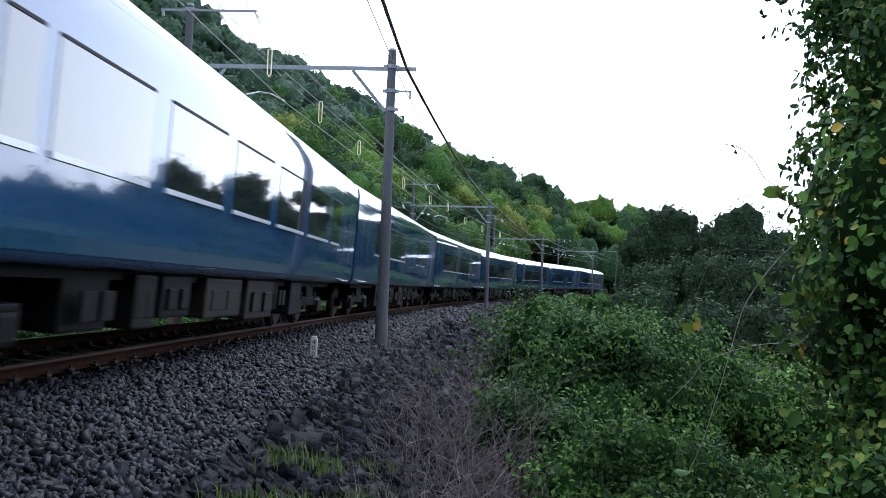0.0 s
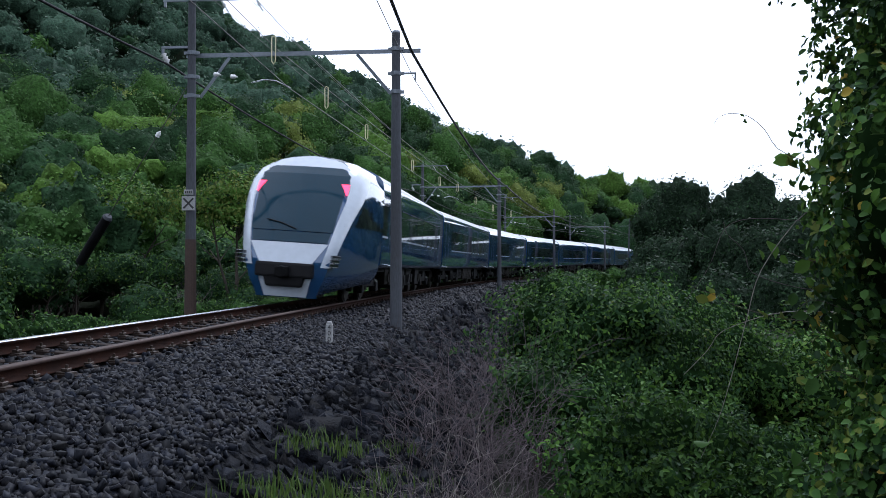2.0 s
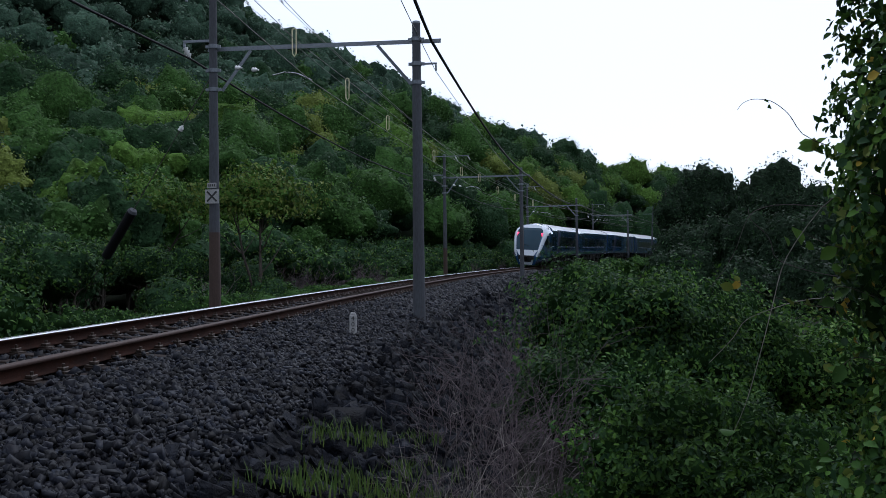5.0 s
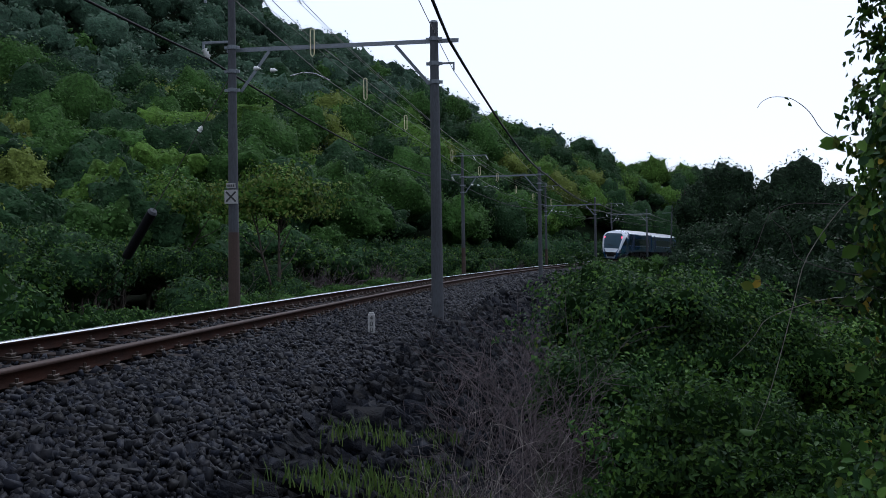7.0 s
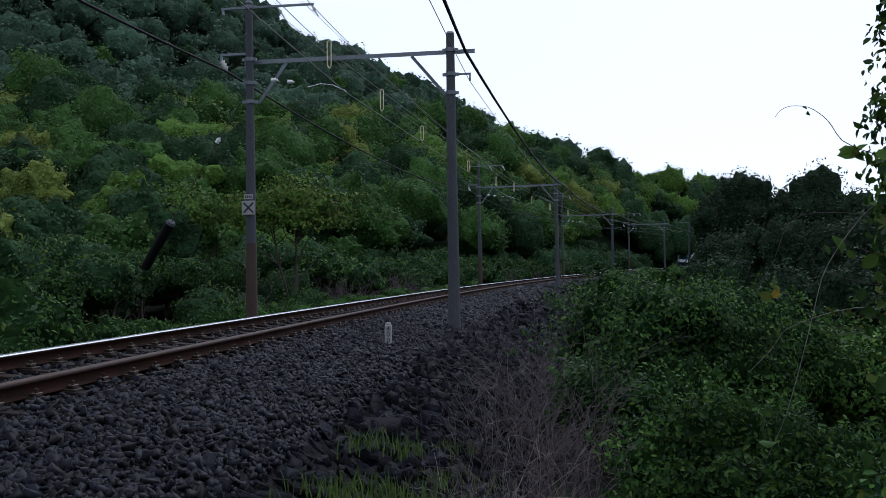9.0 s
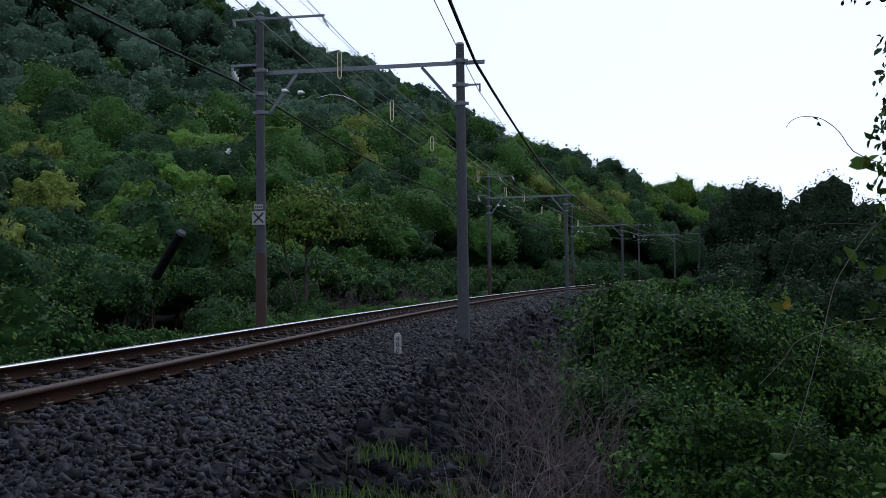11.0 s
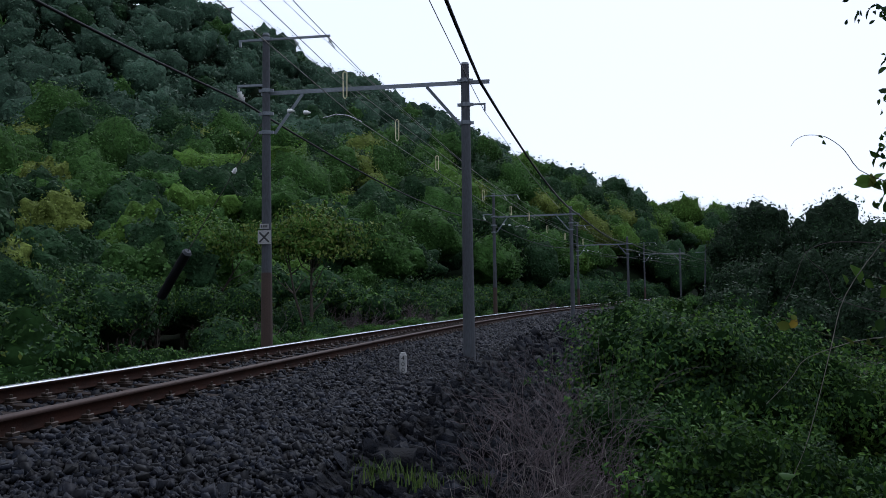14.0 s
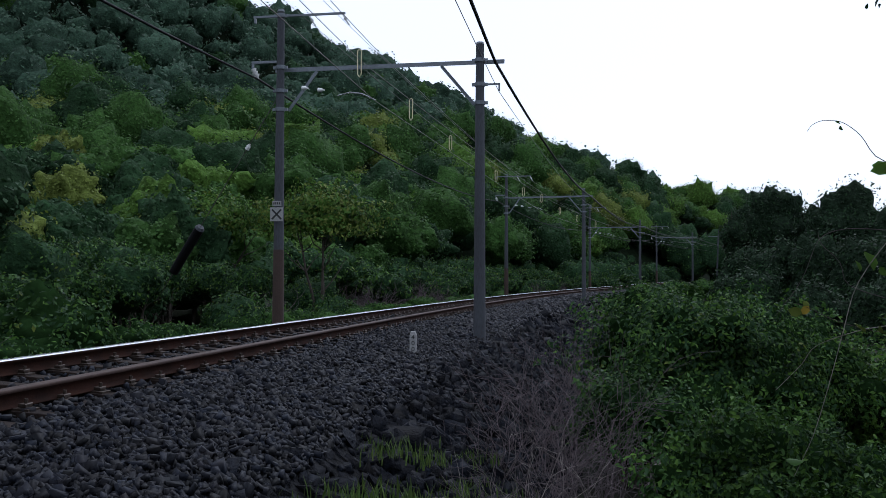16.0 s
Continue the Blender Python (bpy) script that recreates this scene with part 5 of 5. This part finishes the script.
# dry brush at the foot of the slope
for k, (deg, d, h, w, n, pale) in enumerate(((5.0, 8.6, 1.2, 0.8, 120, 0), (7.4, 9.6, 1.7, 0.9, 130, 0), (2.6, 8.0, 0.8, 0.7, 100, 0), (6.3, 7.6, 0.95, 0.7, 60, 1), (9.5, 11, 2.3, 1.0, 130, 0), (6.6, 12.2, 2.1, 1.0, 120, 0), (10.0, 8.4, 1.2, 0.7, 100, 0), (8.3, 14.5, 2.5, 1.2, 130, 0), (9.8, 19, 2.5, 1.4, 120, 0), (5.0, 14, 1.6, 0.9, 80, 0), (12.5, 9.0, 1.3, 0.8, 60, 1), (7.6, 22, 2.0, 1.3, 90, 0), (3.6, 11, 1.2, 0.8, 80, 0))):
    spray("dry_brush", "tangled dry grey-brown brush below the embankment", polar(deg, d), h, w * 1.2, int(n * 0.26), TWIGPALE if pale else TWIG, 400 + k, r=0.0055 if d < 10 else 0.0075, twigs=6, arch=0.03)
for k, (deg, d, h, w, n) in enumerate(((2.4, 7.0, 0.75, 0.7, 60), (4.6, 6.8, 0.8, 0.7, 60), (3.4, 8.0, 1.1, 0.5, 26), (6.4, 9.0, 1.7, 0.5, 14), (0.8, 7.2, 0.55, 0.5, 36))):
    spray("dry_grass_mound", "arching mound of pale dry stems", polar(deg, d), h, w * 1.4, n, TWIGPALE, 440 + k, r=0.0042, twigs=2, arch=0.22 if h < 1 else 0.05)
for k, (deg, d, z) in enumerate(((0.4, 9.0, -1.2), (1.8, 8.4, -1.35), (-1.4, 9.2, -0.95), (2.6, 9.8, -1.45), (-0.6, 7.8, -1.15), (1.0, 10.5, -1.2), (-3.5, 8.6, -0.75), (-2.4, 7.2, -0.9), (-5.2, 6.6, -0.7), (0.6, 7.0, -1.2))):
    grass_clump(polar(deg, d), z, 110, 0.17, 500 + k, 0.2)

# leafy branches close to the camera
THICKET = shrub("vine_thicket", "tall thicket hung with broad green vine leaves", "thicket", polar(38.0, 4.8), (0.95, 0.9, 1.9), 3.2, 0.045, 23000, LEAF + [AUTUMN], clumps=60, seed=71, mix=[0.42, 0.25, 0.24, 0.08, 0, 0, 0.01], low=-0.95, stems=False, core=0.84, aspect=0.7, depth=0.3, inner=0.82, outer=1.1, sprigs=120)
shrub("vine_thicket", "dark leafy thicket with yellowed leaves", "thicket", polar(37.5, 4.2), (0.95, 0.8, 0.9), 0.75, 0.045, 14000, LEAF + [AUTUMN], clumps=44, seed=72, mix=[0.44, 0.25, 0.2, 0.095, 0, 0, 0.015], low=-0.9, stems=False, core=0.8, aspect=0.65, depth=0.36, inner=0.8, sprigs=60)
shrub("leafy_sprig", "small dark-leaved branch tip against the sky", "branch", polar(29.8, 5.2), (0.42, 0.36, 0.34), 2.75, 0.05, 1100, [LEAF[1], LEAF[0]], clumps=20, seed=73, stems=False, core=0.1, mix=[0.8, 0.2], low=-0.9, depth=0.6, inner=0.3, outer=1.2, sprigs=14, reach=0.5)


def vine_stem(label, pts, r, mat, leaves=0, leaf=0.07, leaf_mats=None, seed=1):
    """A thin stem with its few leaves."""
    loc = [Vector(q) - THICKET.location for q in pts]
    fine = []
    for a, b in zip(loc, loc[1:]):
        fine += [a.lerp(b, k / 4) for k in range(4)]
    fine.append(loc[-1])
    for k in range(2):
        fine = [fine[0]] + [(a + b * 2 + c) / 4 for a, b, c in zip(fine, fine[1:], fine[2:])] + [fine[-1]]
    bm = bmesh.new()
    tube(bm, fine, [0.6 * r * (0.45 + 0.55 * k / len(fine)) for k in range(len(fine))], 5)
    th = part("vine_stem", bm, mat, THICKET, label)
    if leaves:
        rng = np.random.default_rng(seed)
        for k in range(leaves):
            q = np.array([fine[int(rng.integers(0, len(fine)))]]) + rng.normal(0, 0.025, (1, 3))
            v, f = leaf_blades(rng, q, rng.normal(0, 0.5, (1, 3)) + np.array([[0, -0.8, 0.5]]), leaf, 0.7, 0.5)
            raw_mesh("leaf", v, f, leaf_mats[int(rng.integers(0, len(leaf_mats)))], parent=th)


vine_stem("thin arching tendril against the sky", [(1.68, 4.17, 1.54), (1.7, 4.17, 1.57), (1.74, 4.15, 1.59), (1.82, 4.12, 1.58), (1.89, 4.08, 1.51), (1.95, 4.06, 1.38), (2.5, 3.9, 1.2)], 0.004, BARK, 3, 0.03, [LEAF[0]], 1)
vine_stem("long pale dry stem hanging from the thicket", [(1.65, 4.29, -0.06), (1.73, 4.26, 0.13), (1.79, 4.24, 0.35), (1.85, 4.21, 0.61), (1.9, 4.19, 0.84), (2.1, 4.1, 1.15), (2.5, 3.95, 1.3)], 0.005, TWIGPALE, 4, 0.06, [LEAF[2], LEAF[0]], 2)
vine_stem("kinked grey dead twig of the thicket", [(1.72, 4.69, 0.68), (1.84, 4.65, 0.85), (1.91, 4.62, 1.08), (2.02, 4.57, 1.12), (2.2, 4.4, 1.1), (2.6, 4.1, 1.0)], 0.004, TWIG)
vine_stem("kinked grey dead twig of the thicket", [(1.91, 4.62, 1.1), (1.92, 4.62, 1.04), (2.01, 4.58, 0.95), (2.02, 4.57, 0.83), (2.2, 4.4, 0.75), (2.6, 4.1, 0.7)], 0.004, TWIG)
vine_stem("trailing vine with yellowed leaves", [(1.79, 4.66, 0.74), (1.86, 4.64, 0.72), (1.95, 4.58, 0.66), (2.1, 4.4, 0.6), (2.6, 4.1, 0.55)], 0.004, BARK, 6, 0.06, [AUTUMN, LEAF[3]], 5)
vine_stem("bare twig reaching out over the bushes", [(2.23, 6.11, 0.13), (2.39, 6.05, 0.31), (2.45, 6.02, 0.44), (2.7, 5.6, 0.6), (2.9, 4.6, 0.6)], 0.006, TWIGPALE)
vine_stem("branch with broad fresh vine leaves", [(2.0, 4.1, 1.35), (2.1, 4.08, 1.3), (2.25, 4.05, 1.25), (2.6, 3.9, 1.2)], 0.005, BARK, 16, 0.085, [LEAF[2], LEAF[3]], 6)
vine_stem("branch with broad fresh vine leaves", [(2.02, 4.2, 0.95), (2.1, 4.15, 0.9), (2.25, 4.05, 0.85), (2.6, 3.9, 0.8)], 0.005, BARK, 16, 0.085, [LEAF[2], LEAF[3], LEAF[0]], 7)
for k, (deg, z) in enumerate(((27.9, 1.3), (27.4, 1.05), (26.2, 0.62), (27.0, 0.3), (26.0, -0.1), (27.2, 0.85), (26.8, -0.4))):
    bx, by = polar(deg, 4.5)
    vine_stem("hanging vine with broad green leaves", [(bx, by, z), (bx + 0.08, by - 0.02, z + 0.1), (bx + 0.22, by - 0.05, z + 0.05), (bx + 0.5, by - 0.15, z - 0.1)], 0.005, BARK, 13, 0.07, [LEAF[2], LEAF[0], LEAF[0], LEAF[3]], 20 + k)
vine_stem("dark branch that carries the leafy tip", [(2.45, 4.6, 2.65), (2.55, 4.5, 2.4), (2.7, 4.2, 2.1), (2.95, 3.8, 1.4)], 0.012, BARK)


motions()
